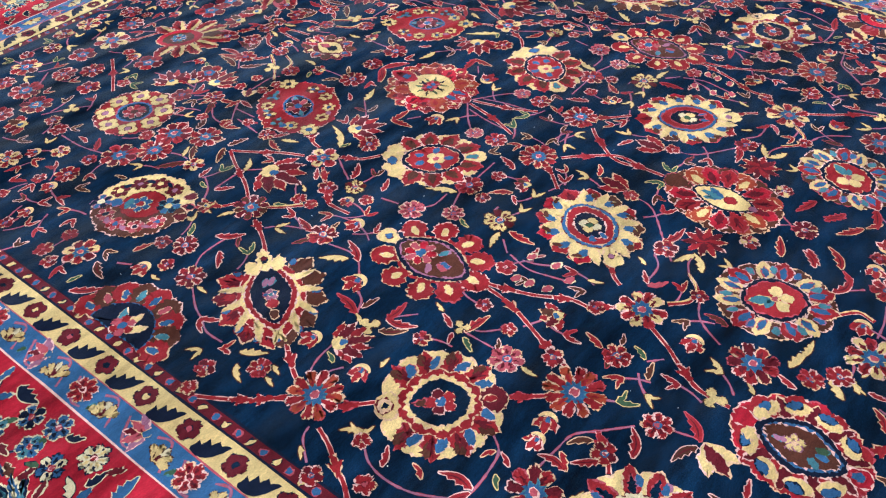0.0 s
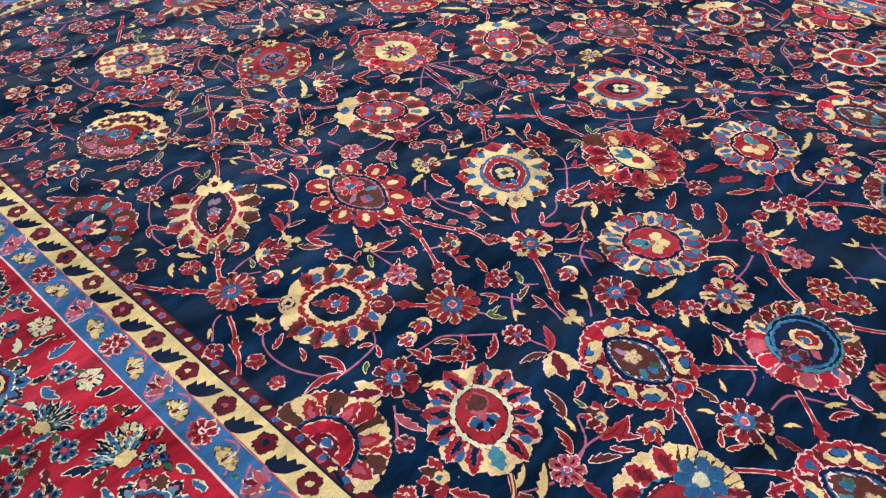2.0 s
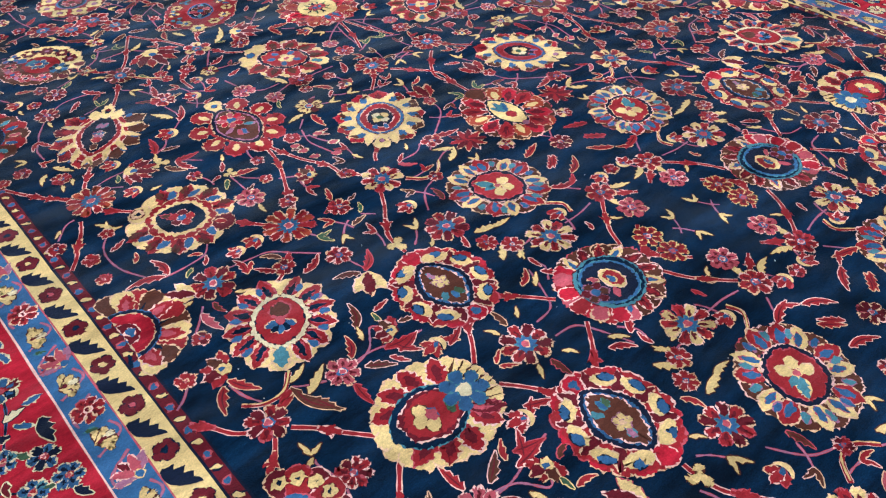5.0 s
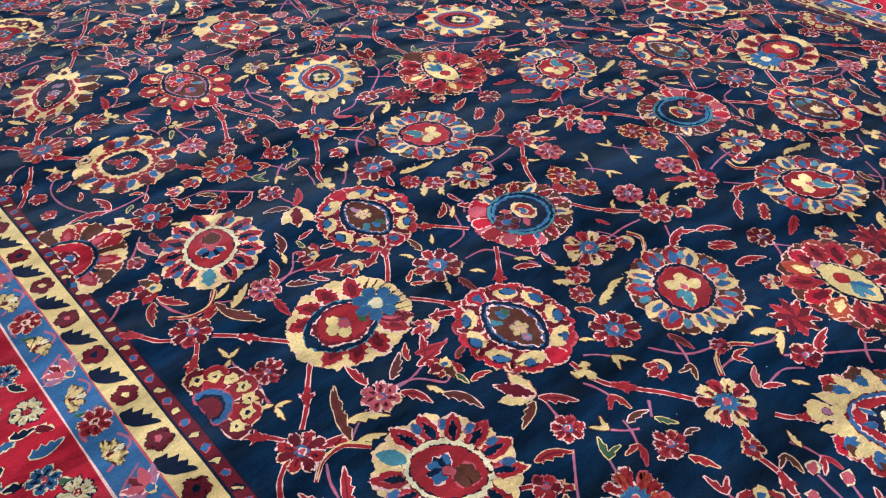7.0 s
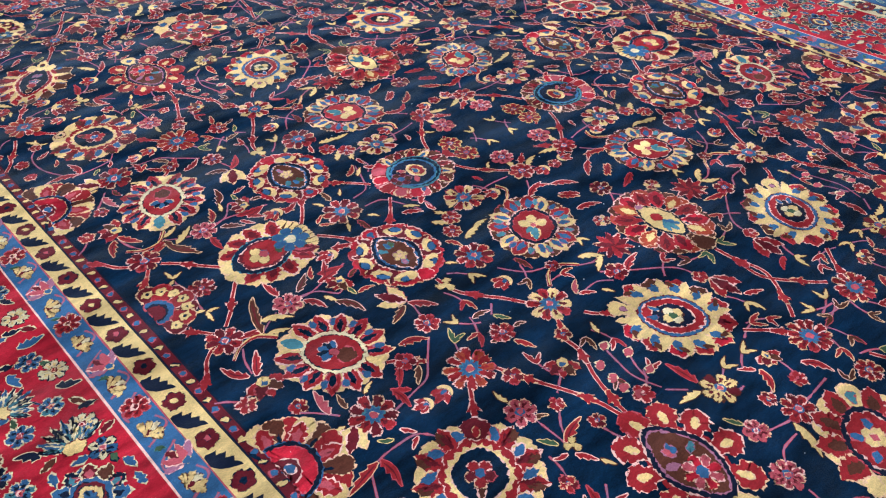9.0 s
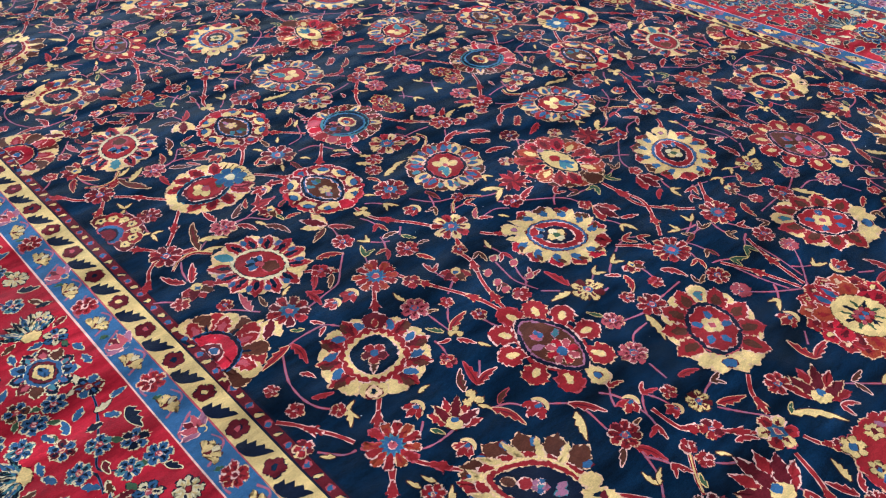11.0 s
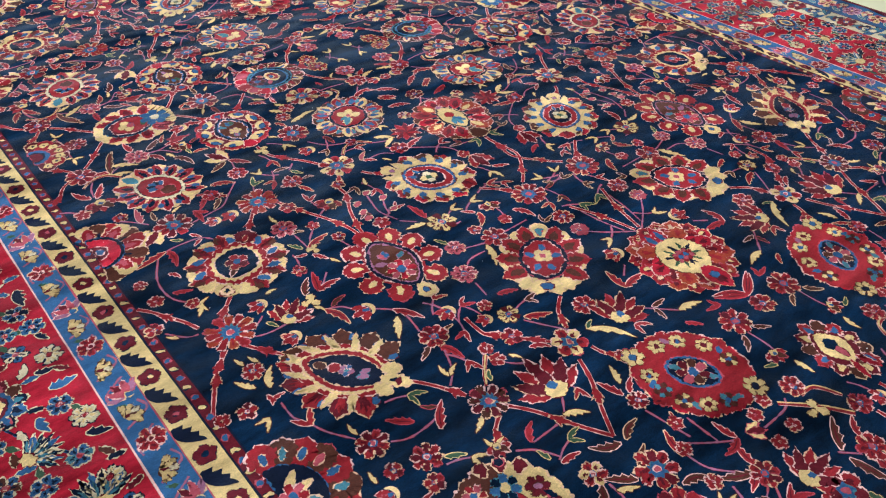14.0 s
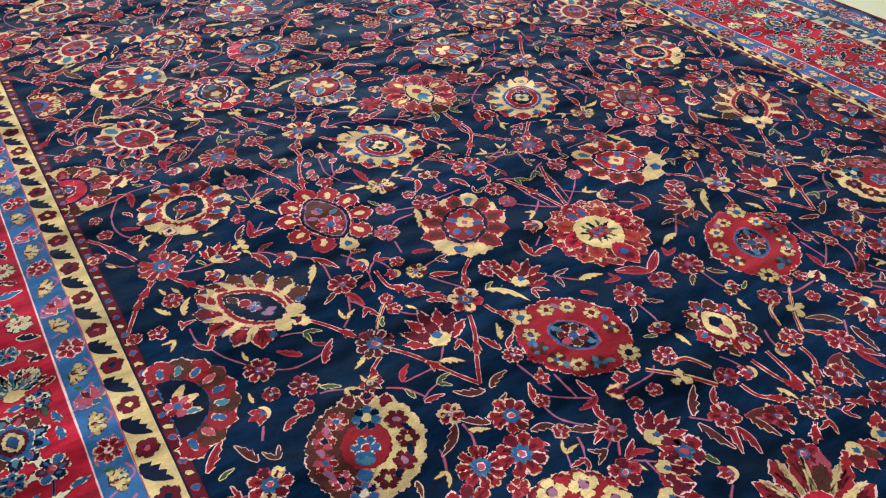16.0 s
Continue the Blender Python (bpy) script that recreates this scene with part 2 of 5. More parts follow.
def blade(w, at, length, width, dye, edge=None, bend=0.08, teeth=3, layer=5, vein=None, rim=0.0022):
    """A slender bent leaf: smooth along its back, saw-toothed along its front."""
    n = teeth * 4
    for grown, colour, lay in ((rim, edge, layer), (0.0, dye, layer + 1), (-1.0, vein, layer + 2)):
        if not colour:
            continue
        left, right = [], []
        for k in range(n + 1):
            t = k / n
            mid = bend * length * math.sin(math.pi * t)
            full = math.sin(math.pi * min(0.985, max(0.03, t)) ** 0.72) ** 0.9
            u = t * (length + 2 * max(0, grown)) - max(0, grown)
            if grown < 0:
                u, back, front = length * (0.1 + 0.75 * t), width * 0.09 * full, width * 0.09 * full
            else:
                tooth = (0.50, 0.68, 0.86, 1.12)[k % 4]
                back = width * 0.42 * full + grown + rng.gauss(0, 0.0005)
                front = width * 0.58 * full * tooth + grown + rng.gauss(0, 0.0005)
            left.append((u, mid + back))
            right.append((u, mid - front))
        w.strip(at(left), at(right), colour, lay)


def leaf(w, at, length, width, dye="red", edge="pink", teeth=1, layer=5):
    if edge == "pink":
        edge = rng.choice(("pink", "pink", "peach", "pink", "peach", "rose"))
    blade(w, at, length, width, dye, edge, rng.uniform(-0.03, 0.12), 4 if length > 0.06 else 3 if length > 0.042 else 2, layer, {"red": "wine", "brown": "wine"}.get(dye) if length > 0.06 else None)


def vine(w, pts, width, dye="red", edge="pink", layer=1, taper=0.0, rim=0.0013):
    """A stem through the points, smooth, with a slightly uneven width."""
    path = []
    p = [pts[0], *pts, pts[-1]]
    for k in range(1, len(p) - 2):
        steps = max(3, int(math.dist(p[k], p[k + 1]) / 0.009))
        for j in range(steps):
            t = j / steps
            q = []
            for c in (0, 1):
                a, b, d, e = p[k - 1][c], p[k][c], p[k + 1][c], p[k + 2][c]
                q.append(0.5 * (2 * b + (d - a) * t + (2 * a - 5 * b + 4 * d - e) * t * t + (3 * b - a - 3 * d + e) * t**3))
            path.append(q)
    path.append(list(pts[-1]))
    n = len(path)
    for extra, colour, lay in ((rim, edge, layer), (0.0, dye, layer + 1)):
        if not colour:
            continue
        left, right = [], []
        for k in range(n):
            a, b = path[max(0, k - 1)], path[min(n - 1, k + 1)]
            tx, ty = b[0] - a[0], b[1] - a[1]
            le = math.hypot(tx, ty) or 1.0
            h = width / 2 * (1 - taper * k / n) + extra + rng.gauss(0, 0.0006)
            left.append((path[k][0] - ty / le * h, path[k][1] + tx / le * h))
            right.append((path[k][0] + ty / le * h, path[k][1] - tx / le * h))
        w.strip(left, right, colour, lay)


class Bloom:
    """Builds one great flower in its own round measure: r from 0 to 1, th in degrees from its tip."""

    def __init__(self, w, at, length, width):
        self.w, self.at, self.a, self.b, self.layer = w, at, length / 2, width / 2, 8.0

    def up(self, n=2.0):
        self.layer += n

    def spot(self, r, th):
        return self.a * r * math.cos(radians(th)), self.b * r * math.sin(radians(th))

    def way(self, th):
        return math.degrees(math.atan2(self.b * math.sin(radians(th)), self.a * math.cos(radians(th))))

    def far(self, th):
        return math.hypot(self.a * math.cos(radians(th)), self.b * math.sin(radians(th)))

    def put(self, name, pts, dye, edge=None, width=0.0022, rise=0.0):
        piece(self.w.sub(name), self.at, pts, dye, self.layer + rise, edge, width)

    def tongue(self, r0, r1, th, wide, dye, core=None, edge="pink", lean=0.0, teeth=1, full=0.9, rise=0.0):
        """A pointed petal, with a core in another dye where one is named."""
        u, v = self.spot(r0, th)
        long, broad, out = (r1 - r0) * self.far(th), wide * (self.a + self.b) / 2, self.way(th) + lean
        sub = self.w.sub("petal")
        piece(sub, self.at, leaf_shape(u, v, out, long, broad, full, teeth, 9), dye, self.layer + rise, edge, 0.0028)
        vein = {"red": "wine", "crimson": "wine", "orange": "red", "wine": "red"}.get(dye)
        if vein and not core and broad > 0.03:
            c, s = math.cos(radians(out)), math.sin(radians(out))
            for k in (-1, 0, 1):
                piece(sub, self.at, leaf_shape(u + long * 0.3 * c, v + long * 0.3 * s, out + 13 * k, long * (0.56 - 0.1 * abs(k)), broad * 0.13, 0.9), vein, self.layer + rise + 1.4)
        if core:
            c, s = math.cos(radians(out)), math.sin(radians(out))
            piece(sub, self.at, leaf_shape(u + long * 0.16 * c, v + long * 0.16 * s, out, long * 0.6, broad * 0.42, 0.9), core, self.layer + rise + 2, "rose" if core in ("blue", "teal", "navy") else None, 0.0012)

    def lobe(self, r0, r1, th, wide, dye, edge="pink", core=None, rise=0.0):
        """A round-ended petal."""
        u, v = self.spot(r0, th)
        long, broad, out = (r1 - r0) * self.far(th), wide * (self.a + self.b) / 2, self.way(th)
        sub = self.w.sub("petal")
        piece(sub, self.at, petal_shape(u, v, out, long, broad, 0.05), dye, self.layer + rise, edge, 0.0028)
        if core:
            u, v = self.spot(r0 + (r1 - r0) * 0.28, th)
            piece(sub, self.at, petal_shape(u, v, out, long * 0.45, broad * 0.5), core, self.layer + rise + 2, "rose", 0.0012)

    def crown(self, r0, r1, th, wide, dye, eye):
        """A petal that widens to a toothed end, with an eye in it."""
        u, v = self.spot(r0, th)
        long, broad, out = (r1 - r0) * self.far(th), wide * (self.a + self.b) / 2, self.way(th)
        half = [(0.0, 0.22), (0.34, 0.30), (0.40, 0.50), (0.60, 0.44), (0.64, 0.54), (0.80, 0.36), (0.84, 0.40), (0.93, 0.18)]
        pts = [(p * long, -q * broad) for p, q in half] + [(long, 0.0)] + [(p * long, q * broad) for p, q in half[::-1]]
        c, s = math.cos(radians(out)), math.sin(radians(out))
        sub = self.w.sub("petal")
        piece(sub, self.at, [(u + p * c - q * s, v + p * s + q * c) for p, q in pts], dye, self.layer, "pink", 0.0024)
        p = long * 0.5
        piece(sub, self.at, [(u + (p + m) * c - n * s, v + (p + m) * s + n * c) for m, n in oval_shape(long * 0.20, broad * 0.13, 0.1, 12)], eye, self.layer + 2, "peach", 0.0012)

    def blot(self, r, th, ru, rv, dye, edge="pink", turn=0.0, name="blot", rise=0.0):
        u, v = self.spot(r, th)
        out = radians(self.way(th) + turn)
        c, s = math.cos(out), math.sin(out)
        self.put(name, [(u + p * c - q * s, v + p * s + q * c) for p, q in oval_shape(ru, rv, 0.15, 14)], dye, edge, 0.0015, rise)

    def oval(self, ru, rv, dye, point=0.0, edge="pink", u0=0.0, width=0.0022, waves=0, name="eye"):
        self.put(name, oval_shape(self.a * ru, self.b * rv, point, 40, 0.12 if waves else 0.0, waves, u0 * self.a), dye, edge, width)
        self.up()

    def daisy(self, r, th, size, n, dyes, mid, edge="pink", name="rosette", rise=0.0):
        u, v = self.spot(r, th)
        sub = self.w.sub(name)
        for k in range(n):
            piece(sub, self.at, petal_shape(u, v, 360 / n * (k + 0.5), size, 2 * math.pi * size * 0.60 / n), dyes[k % len(dyes)], self.layer + rise, edge, 0.0014)
        piece(sub, self.at, oval_shape(size * 0.34, size * 0.34, 0, 10, u0=u, v0=v), mid, self.layer + rise + 2, edge, 0.001)

    def scallops(self, r0, r1, n, wide, dyes, edge="pink", start=0.0, to=360.0):
        for k in range(n):
            self.lobe(r0, r1 * rng.uniform(0.97, 1.02), start + to * (k + 0.5) / n, wide, dyes[k % len(dyes)], edge, rise=2 * (k % 2))
        self.up(3)


def pair(*angles):
    return [s * a for a in angles for s in (1, -1)]


def toothed_palmette(f):
    f.oval(0.66, 0.60, "red", 0.2, None, name="body")
    for th in [0] + pair(36, 70, 106, 146):
        f.crown(0.46, 1.02 if th else 1.05, th, 0.44, "red", "cream")
    f.up(3)
    f.lobe(0.66, 1.04, 180, 0.34, "cream", "peach")
    f.up()
    f.blot(0.86, 180, 0.012, 0.010, "blue", "wine")
    f.oval(0.68, 0.52, "ink", 0.32)
    f.oval(0.61, 0.44, "mauve", 0.32, None)
    f.oval(0.58, 0.41, "brown", 0.32, None)
    f.daisy(0.22, 180, 0.046, 8, ("rose", "crimson"), "blue")
    for th, dye in ((0, "blue"), (70, "mauve"), (-70, "teal"), (20, "rose")):
        f.blot(0.26, th, 0.017, 0.009, dye, "mauve")


def round_palmette(f):
    f.scallops(0.6, 1.0, 12, 0.50, ("cream",), "peach", 15)
    for th in pair(42, 76, 108, 140):
        f.tongue(0.42, 1.06, th, 0.36, "red", None, lean=-12 if th > 0 else 12)
        f.tongue(0.74, 1.02, th, 0.20, "brown", None, None, lean=-12 if th > 0 else 12, rise=1.2)
    for th in pair(22, 58, 92, 124):
        f.blot(0.76, th, 0.022, 0.012, "blue", "pink", 30, rise=2)
    f.crown(0.5, 1.06, 0, 0.50, "wine", "red")
    f.up(3)
    f.oval(0.64, 0.62, "red", 0.1, "pink", waves=10, name="body")
    f.oval(0.54, 0.52, "cream", 0.2, "pink", waves=20)
    f.oval(0.47, 0.44, "navy", 0.25, "pink")
    f.tongue(-0.05, 0.44, 180, 0.16, "brown")
    f.up()
    f.daisy(0.02, 0, 0.036, 5, ("red", "wine"), "blue")
    f.lobe(0.72, 0.98, 180, 0.28, "peach", "wine")
    f.up()
    f.blot(0.84, 180, 0.009, 0.008, "navy", "cream")


def leafy_palmette(f):
    f.scallops(0.58, 0.96, 11, 0.50, ("cream",), "peach", 16)
    for k, th in enumerate(pair(32, 66, 98, 130)):
        f.tongue(0.42, 1.05, th, 0.46, "red", "brown", lean=(-14 if th > 0 else 14), rise=2 * (k // 2 % 2))
    f.up(3)
    f.lobe(0.5, 1.02, 0, 0.34, "cream", "peach", "teal")
    f.up(3)
    f.oval(0.60, 0.54, "ink", 0.12)
    f.oval(0.50, 0.44, "red", 0.1, "pink", waves=9)
    f.daisy(0.06, 0, 0.030, 4, ("cream",), "rose", "peach")
    for th in (0, 75, -75, 150, -150):
        f.blot(0.30, th, 0.016, 0.011, "blue", "rose")
    f.up(3)
    for th in (148, 166, 194, 212):
        f.tongue(0.64, 1.02, th, 0.32, "cream", None, "peach", 0, 1, 1.1)
    f.up()
    f.blot(0.78, 180, 0.015, 0.022, "blue", "wine")


def blotted_palmette(f):
    f.scallops(0.6, 1.0, 18, 0.36, ("red", "crimson"), "pink")
    f.oval(0.93, 0.93, "red", 0.0, None, name="body")
    for th in pair(20, 56, 92, 128):
        f.tongue(0.42, 0.95, th, 0.20, "wine", None, teeth=0)
    f.up()
    for th in pair(38, 74, 110, 146):
        s = 1 if th > 0 else -1
        f.blot(0.73, th, 0.017, 0.030, "cream", "peach", 12 * s)
        f.blot(0.79, th + 4 * s, 0.011, 0.020, "blue", "ink", 12 * s, rise=2.2)
    f.lobe(0.6, 1.0, 0, 0.34, "crimson", "pink", "blue")
    f.lobe(0.6, 1.02, 180, 0.34, "crimson", "pink")
    for th in (160, 200):
        f.blot(0.70, th, 0.020, 0.017, "cream", "peach", rise=3)
    f.up(4)
    f.oval(0.66, 0.52, "ink", 0.35)
    f.oval(0.58, 0.42, "blue", 0.35, None)
    f.oval(0.54, 0.36, "brown", 0.4, "pink", waves=12)
    f.daisy(0.10, 180, 0.022, 5, ("cream",), "peach", "mauve")
    for th, dye in ((0, "blue"), (40, "teal"), (-20, "green"), (170, "mauve")):
        f.blot(0.30, th, 0.014, 0.008, dye, "teal", rise=1)


def forked_palmette(f):
    f.scallops(0.58, 0.98, 12, 0.5, ("brown",), "pink")
    for k, th in enumerate([0] + pair(30, 60, 90, 120, 150) + [180]):
        if k // 2 % 2:
            f.tongue(0.48, 1.0, th, 0.28, "cream", "blue", "peach", 10, 0, 1.0)
        else:
            f.tongue(0.48, 1.02, th, 0.34, "red", "blue", "pink", -8, 0, 1.1, rise=2)
    for k, th in enumerate(range(15, 360, 30)):
        f.blot(0.78, th, 0.016, 0.009, ("teal", "blue", "teal")[k % 3], "mauve", rise=3)
    f.up(6)
    f.oval(0.56, 0.54, "ink", 0.12)
    f.oval(0.47, 0.44, "red", 0.1, "pink", waves=9)
    f.tongue(0.05, 0.44, 180, 0.20, "teal", None, "cream", 0, 0)
    f.tongue(0.02, 0.30, 140, 0.12, "teal", None, None, 0, 0)
    f.up()
    for th in (-70, 0, 70):
        f.blot(0.20, th, 0.018, 0.016, "cream", "peach", name="rosette")
    f.blot(0.0, 0, 0.010, 0.010, "rose", "cream", name="heart", rise=2)


def fan_palmette(f):
    f.scallops(0.5, 1.0, 22, 0.30, ("cream",), "peach")
    f.oval(0.88, 0.88, "cream", 0.0, None, name="body")
    for k, th in enumerate(pair(44, 78, 106, 134)):
        f.tongue(0.46, 1.02, th, 0.36, "red", "wine", lean=(24 if th > 0 else -24), rise=2 * (k // 2 % 2))
    for th in range(-36, 37, 9):
        f.tongue(0.66, 0.99, th, 0.035, "brown", None, None, 0, 0)
    f.tongue(0.42, 1.02, 40, 0.28, "wine", "rose", rise=3)
    f.up(5)
    f.oval(0.62, 0.56, "navy", 0.15, "teal", -0.14)
    f.oval(0.50, 0.44, "wine", 0.05, "pink", -0.10, waves=6)
    f.oval(0.44, 0.38, "red", 0.05, None, -0.10)
    for th, r in ((140, 0.26), (180, 0.30), (220, 0.26)):
        f.blot(r, th, 0.018, 0.016, "cream", "brown", name="rosette")
    f.blot(0.10, 180, 0.012, 0.018, "rose", "blue", name="heart")
    f.blot(0.20, 20, 0.010, 0.022, "green", "wine")
    f.up(2)
    f.daisy(0.52, 0, 0.056, 7, ("blue",), "ivory", "teal", "crown")


def flaming_palmette(f):
    for k, th in enumerate([0] + pair(26, 54, 84, 114, 140)):
        f.tongue(0.34, 1.06 if th else 1.0, th, 0.44, ("brown", "red", "brown", "wine")[k % 4], None, "peach", (-22 if th > 0 else 22 if th else 0), 1, 1.1)
        f.blot(0.82, th, 0.013, 0.010, "blue", "wine", rise=2)
    f.up(3)
    f.oval(0.80, 0.62, "red", 0.2, "pink", name="body")
    for th in pair(13, 40, 68, 98, 126):
        f.tongue(0.46, 0.96, th, 0.13, "cream", None, "peach", (-30 if th > 0 else 30), 1, 0.7)
    f.up()
    f.oval(0.70, 0.54, "cream", 0.38, "peach", -0.04, waves=14)
    f.oval(0.68, 0.48, "red", 0.38, "pink", -0.04)
    f.oval(0.60, 0.37, "ink", 0.40, "pink", -0.06)
    f.blot(0.36, 0, 0.018, 0.012, "brown", "peach")
    f.blot(0.14, 0, 0.018, 0.016, "red", "pink")
    f.daisy(0.04, 180, 0.020, 5, ("mauve", "blue"), "teal", "pink", "heart")
    for th in (168, 192):
        f.blot(0.32, th, 0.016, 0.008, "mauve", "teal", 30)
    for th in (160, 180, 200):
        f.tongue(0.56, 1.06 if th == 180 else 0.88, th, 0.28, "cream", None, "peach", rise=1.5)
    f.up(4)
    f.blot(0.78, 180, 0.013, 0.009, "navy", "cream")
    f.blot(0.84, 180, 0.008, 0.014, "wine", None, rise=2)


def sunny_palmette(f):
    for ring, (r0, r1, n) in enumerate(((0.5, 1.0, 17), (0.36, 0.80, 15))):
        for k in range(n):
            th = 360 * (k + 0.5) / n
            f.tongue(r0, r1, th, 0.40, ("red", "orange", "red", "crimson")[k % 4], None, "pink", 6, 1, 1.25, rise=2 * (k % 2))
            if ring == 0:
                f.blot(0.80, th, 0.012, 0.007, ("cream", "peach", "wine")[k % 3], "wine", rise=3.5)
        f.up(5)
    f.tongue(0.36, 0.9, 0, 0.3, "crimson", "blue")
    f.up(3)
    f.oval(0.50, 0.44, "cream", 0.2, "brown", -0.02)
    for k in range(8):
        f.tongue(0.10, 0.34, 45 * k + 20, 0.06, ("green", "ink", "green")[k % 3], None, None, 0, 0)
    f.up()
    f.daisy(0.02, 180, 0.026, 7, ("rose", "red"), "blue", "wine", "heart")
    f.tongue(0.42, 1.08, 180, 0.40, "crimson", None, "pink", 0, 0)
    f.up()
    f.blot(0.68, 180, 0.014, 0.012, "blue", "wine")


def disc_palmette(f):
    f.scallops(0.5, 1.0, 24, 0.27, ("red", "crimson"), "pink")
    f.tongue(0.6, 1.08, 62, 0.4, "red")
    f.tongue(0.6, 1.08, -112, 0.4, "red")
    f.up(2)
    f.oval(0.95, 0.95, "red", 0.0, None, name="body")
    for k, th in enumerate((28, 56, 84, 112, 140, -34, -66, -100, -136)):
        dyes = ("cream",) if k in (0, 3, 5, 6, 7) else ("brown", "teal") if k in (1, 4) else ("cream", "brown")
        f.daisy(0.73, th, 0.024, 6, dyes, "wine" if k % 2 else "blue", "wine")
    for k, th in enumerate((42, 98, -50, -118, 155)):
        f.blot(0.78, th, 0.013, 0.008, ("blue", "teal", "mauve")[k % 3], "rose", 40)
    f.oval(0.44, 0.36, "blue", 0.1, "rose")
    f.oval(0.39, 0.31, "ink", 0.1, None)
    for th in (0, 180):
        f.blot(0.28, th, 0.018, 0.009, "teal", "mauve")
    f.daisy(0.0, 0, 0.044, 7, ("wine", "rose", "brown"), "blue", "pink", "heart")
    f.up(2)
    f.daisy(0.94, 180, 0.032, 7, ("cream",), "ink", "brown", "crown")
    f.daisy(0.94, 0, 0.032, 6, ("cream",), "blue", "brown", "crown")


def webbed_palmette(f):
    for k, th in enumerate([0] + pair(28, 56, 84, 112, 140)):
        f.tongue(0.45, 1.04, th, 0.52, ("red", "red", "crimson", "brown")[k % 4], None, "pink", 0, 1, 1.3)
    f.up(3)
    f.oval(0.74, 0.74, "cream", 0.05, "peach", waves=11, name="body")
    for th in pair(14, 42, 70, 98, 126, 154):
        f.tongue(0.52, 1.0, th, 0.22, "cream", None, "peach", (14 if th > 0 else -14), 1, 0.8)
    f.up()
    for k, th in enumerate(pair(28, 58, 86, 114, 142)):
        f.blot(0.76, th, 0.020, 0.013, "blue", "cream", 25)
        f.blot(0.86, th + 6, 0.015, 0.008, "brown", None, 60, rise=1.5)
    f.up(2)
    f.oval(0.58, 0.54, "blue", 0.15, "wine")
    f.oval(0.51, 0.45, "red", 0.12, "pink")
    f.oval(0.34, 0.30, "ink", 0.1, "pink")
    f.daisy(0.0, 0, 0.032, 4, ("cream", "ivory"), "green", "brown", "heart")
    for th in (160, 200):
        f.blot(0.34, th, 0.015, 0.007, "blue", "pink")
    f.lobe(0.64, 1.06, 180, 0.34, "cream", "peach")
    f.up(2)
    f.blot(0.82, 180, 0.010, 0.010, "mauve", "brown")


def rayed_palmette(f):
    f.scallops(0.55, 1.0, 19, 0.36, ("brown", "orange", "brown"), "pink")
    for k, th in enumerate([0] + pair(24, 50, 76, 102, 128, 154)):
        f.tongue(0.38, 0.96, th, 0.38, ("crimson", "red", "orange")[k % 3], ("wine", None, "cream")[k % 3], "pink", 0, 1, 1.3, rise=2 * (k % 2))
    f.up(5)
    f.oval(0.56, 0.36, "ink", 0.35, "pink")
    f.oval(0.50, 0.31, "cream", 0.35, None)
    f.tongue(0.06, 0.38, 180, 0.10, "teal", None, "blue", 0, 0)
    f.tongue(0.02, 0.34, 150, 0.09, "blue", None, "teal", 0, 0)
    f.tongue(0.02, 0.34, -150, 0.09, "teal", None, "blue", 0, 0)
    f.up()
    f.blot(0.12, 0, 0.020, 0.018, "red", "brown", name="heart")
    f.blot(0.52, 0, 0.012, 0.012, "mauve", "pink")
    f.lobe(0.66, 1.08, 180, 0.42, "brown", "pink")


def swept_palmette(f):
    f.scallops(0.5, 0.98, 13, 0.48, ("cream",), "peach")
    for k, th in enumerate(pair(14, 42, 68, 94, 120, 146)):
        f.tongue(0.42, 1.04, th, 0.27, "red", "navy", "pink", (10 if th > 0 else -10), 0, 1.05, rise=2 * (k // 2 % 2))
    for th in pair(28, 56, 82, 108, 134):
        f.blot(0.80, th, 0.014, 0.009, "blue", "mauve", rise=2)
    f.up(4)
    f.tongue(0.40, 1.0, 180, 0.3, "cream", None, "peach", 0, 0, 1.2)
    f.up()
    f.blot(0.72, 180, 0.036, 0.017, "teal", "cream")
    f.oval(0.58, 0.54, "ivory", 0.1, "wine", 0.02, waves=18)
    f.oval(0.50, 0.44, "red", 0.12, "ink", 0.02)
    f.tongue(0.06, 0.44, 0, 0.36, "brown", None, "rose", 0, 0)
    f.up()
    for th in (110, 145, 180, 215, 250):
        f.blot(0.16, th, 0.017, 0.011, ("blue", "navy")[th % 2], "pink", name="rosette")
    f.blot(0.02, 0, 0.014, 0.012, "rose", "wine", name="heart", rise=2)


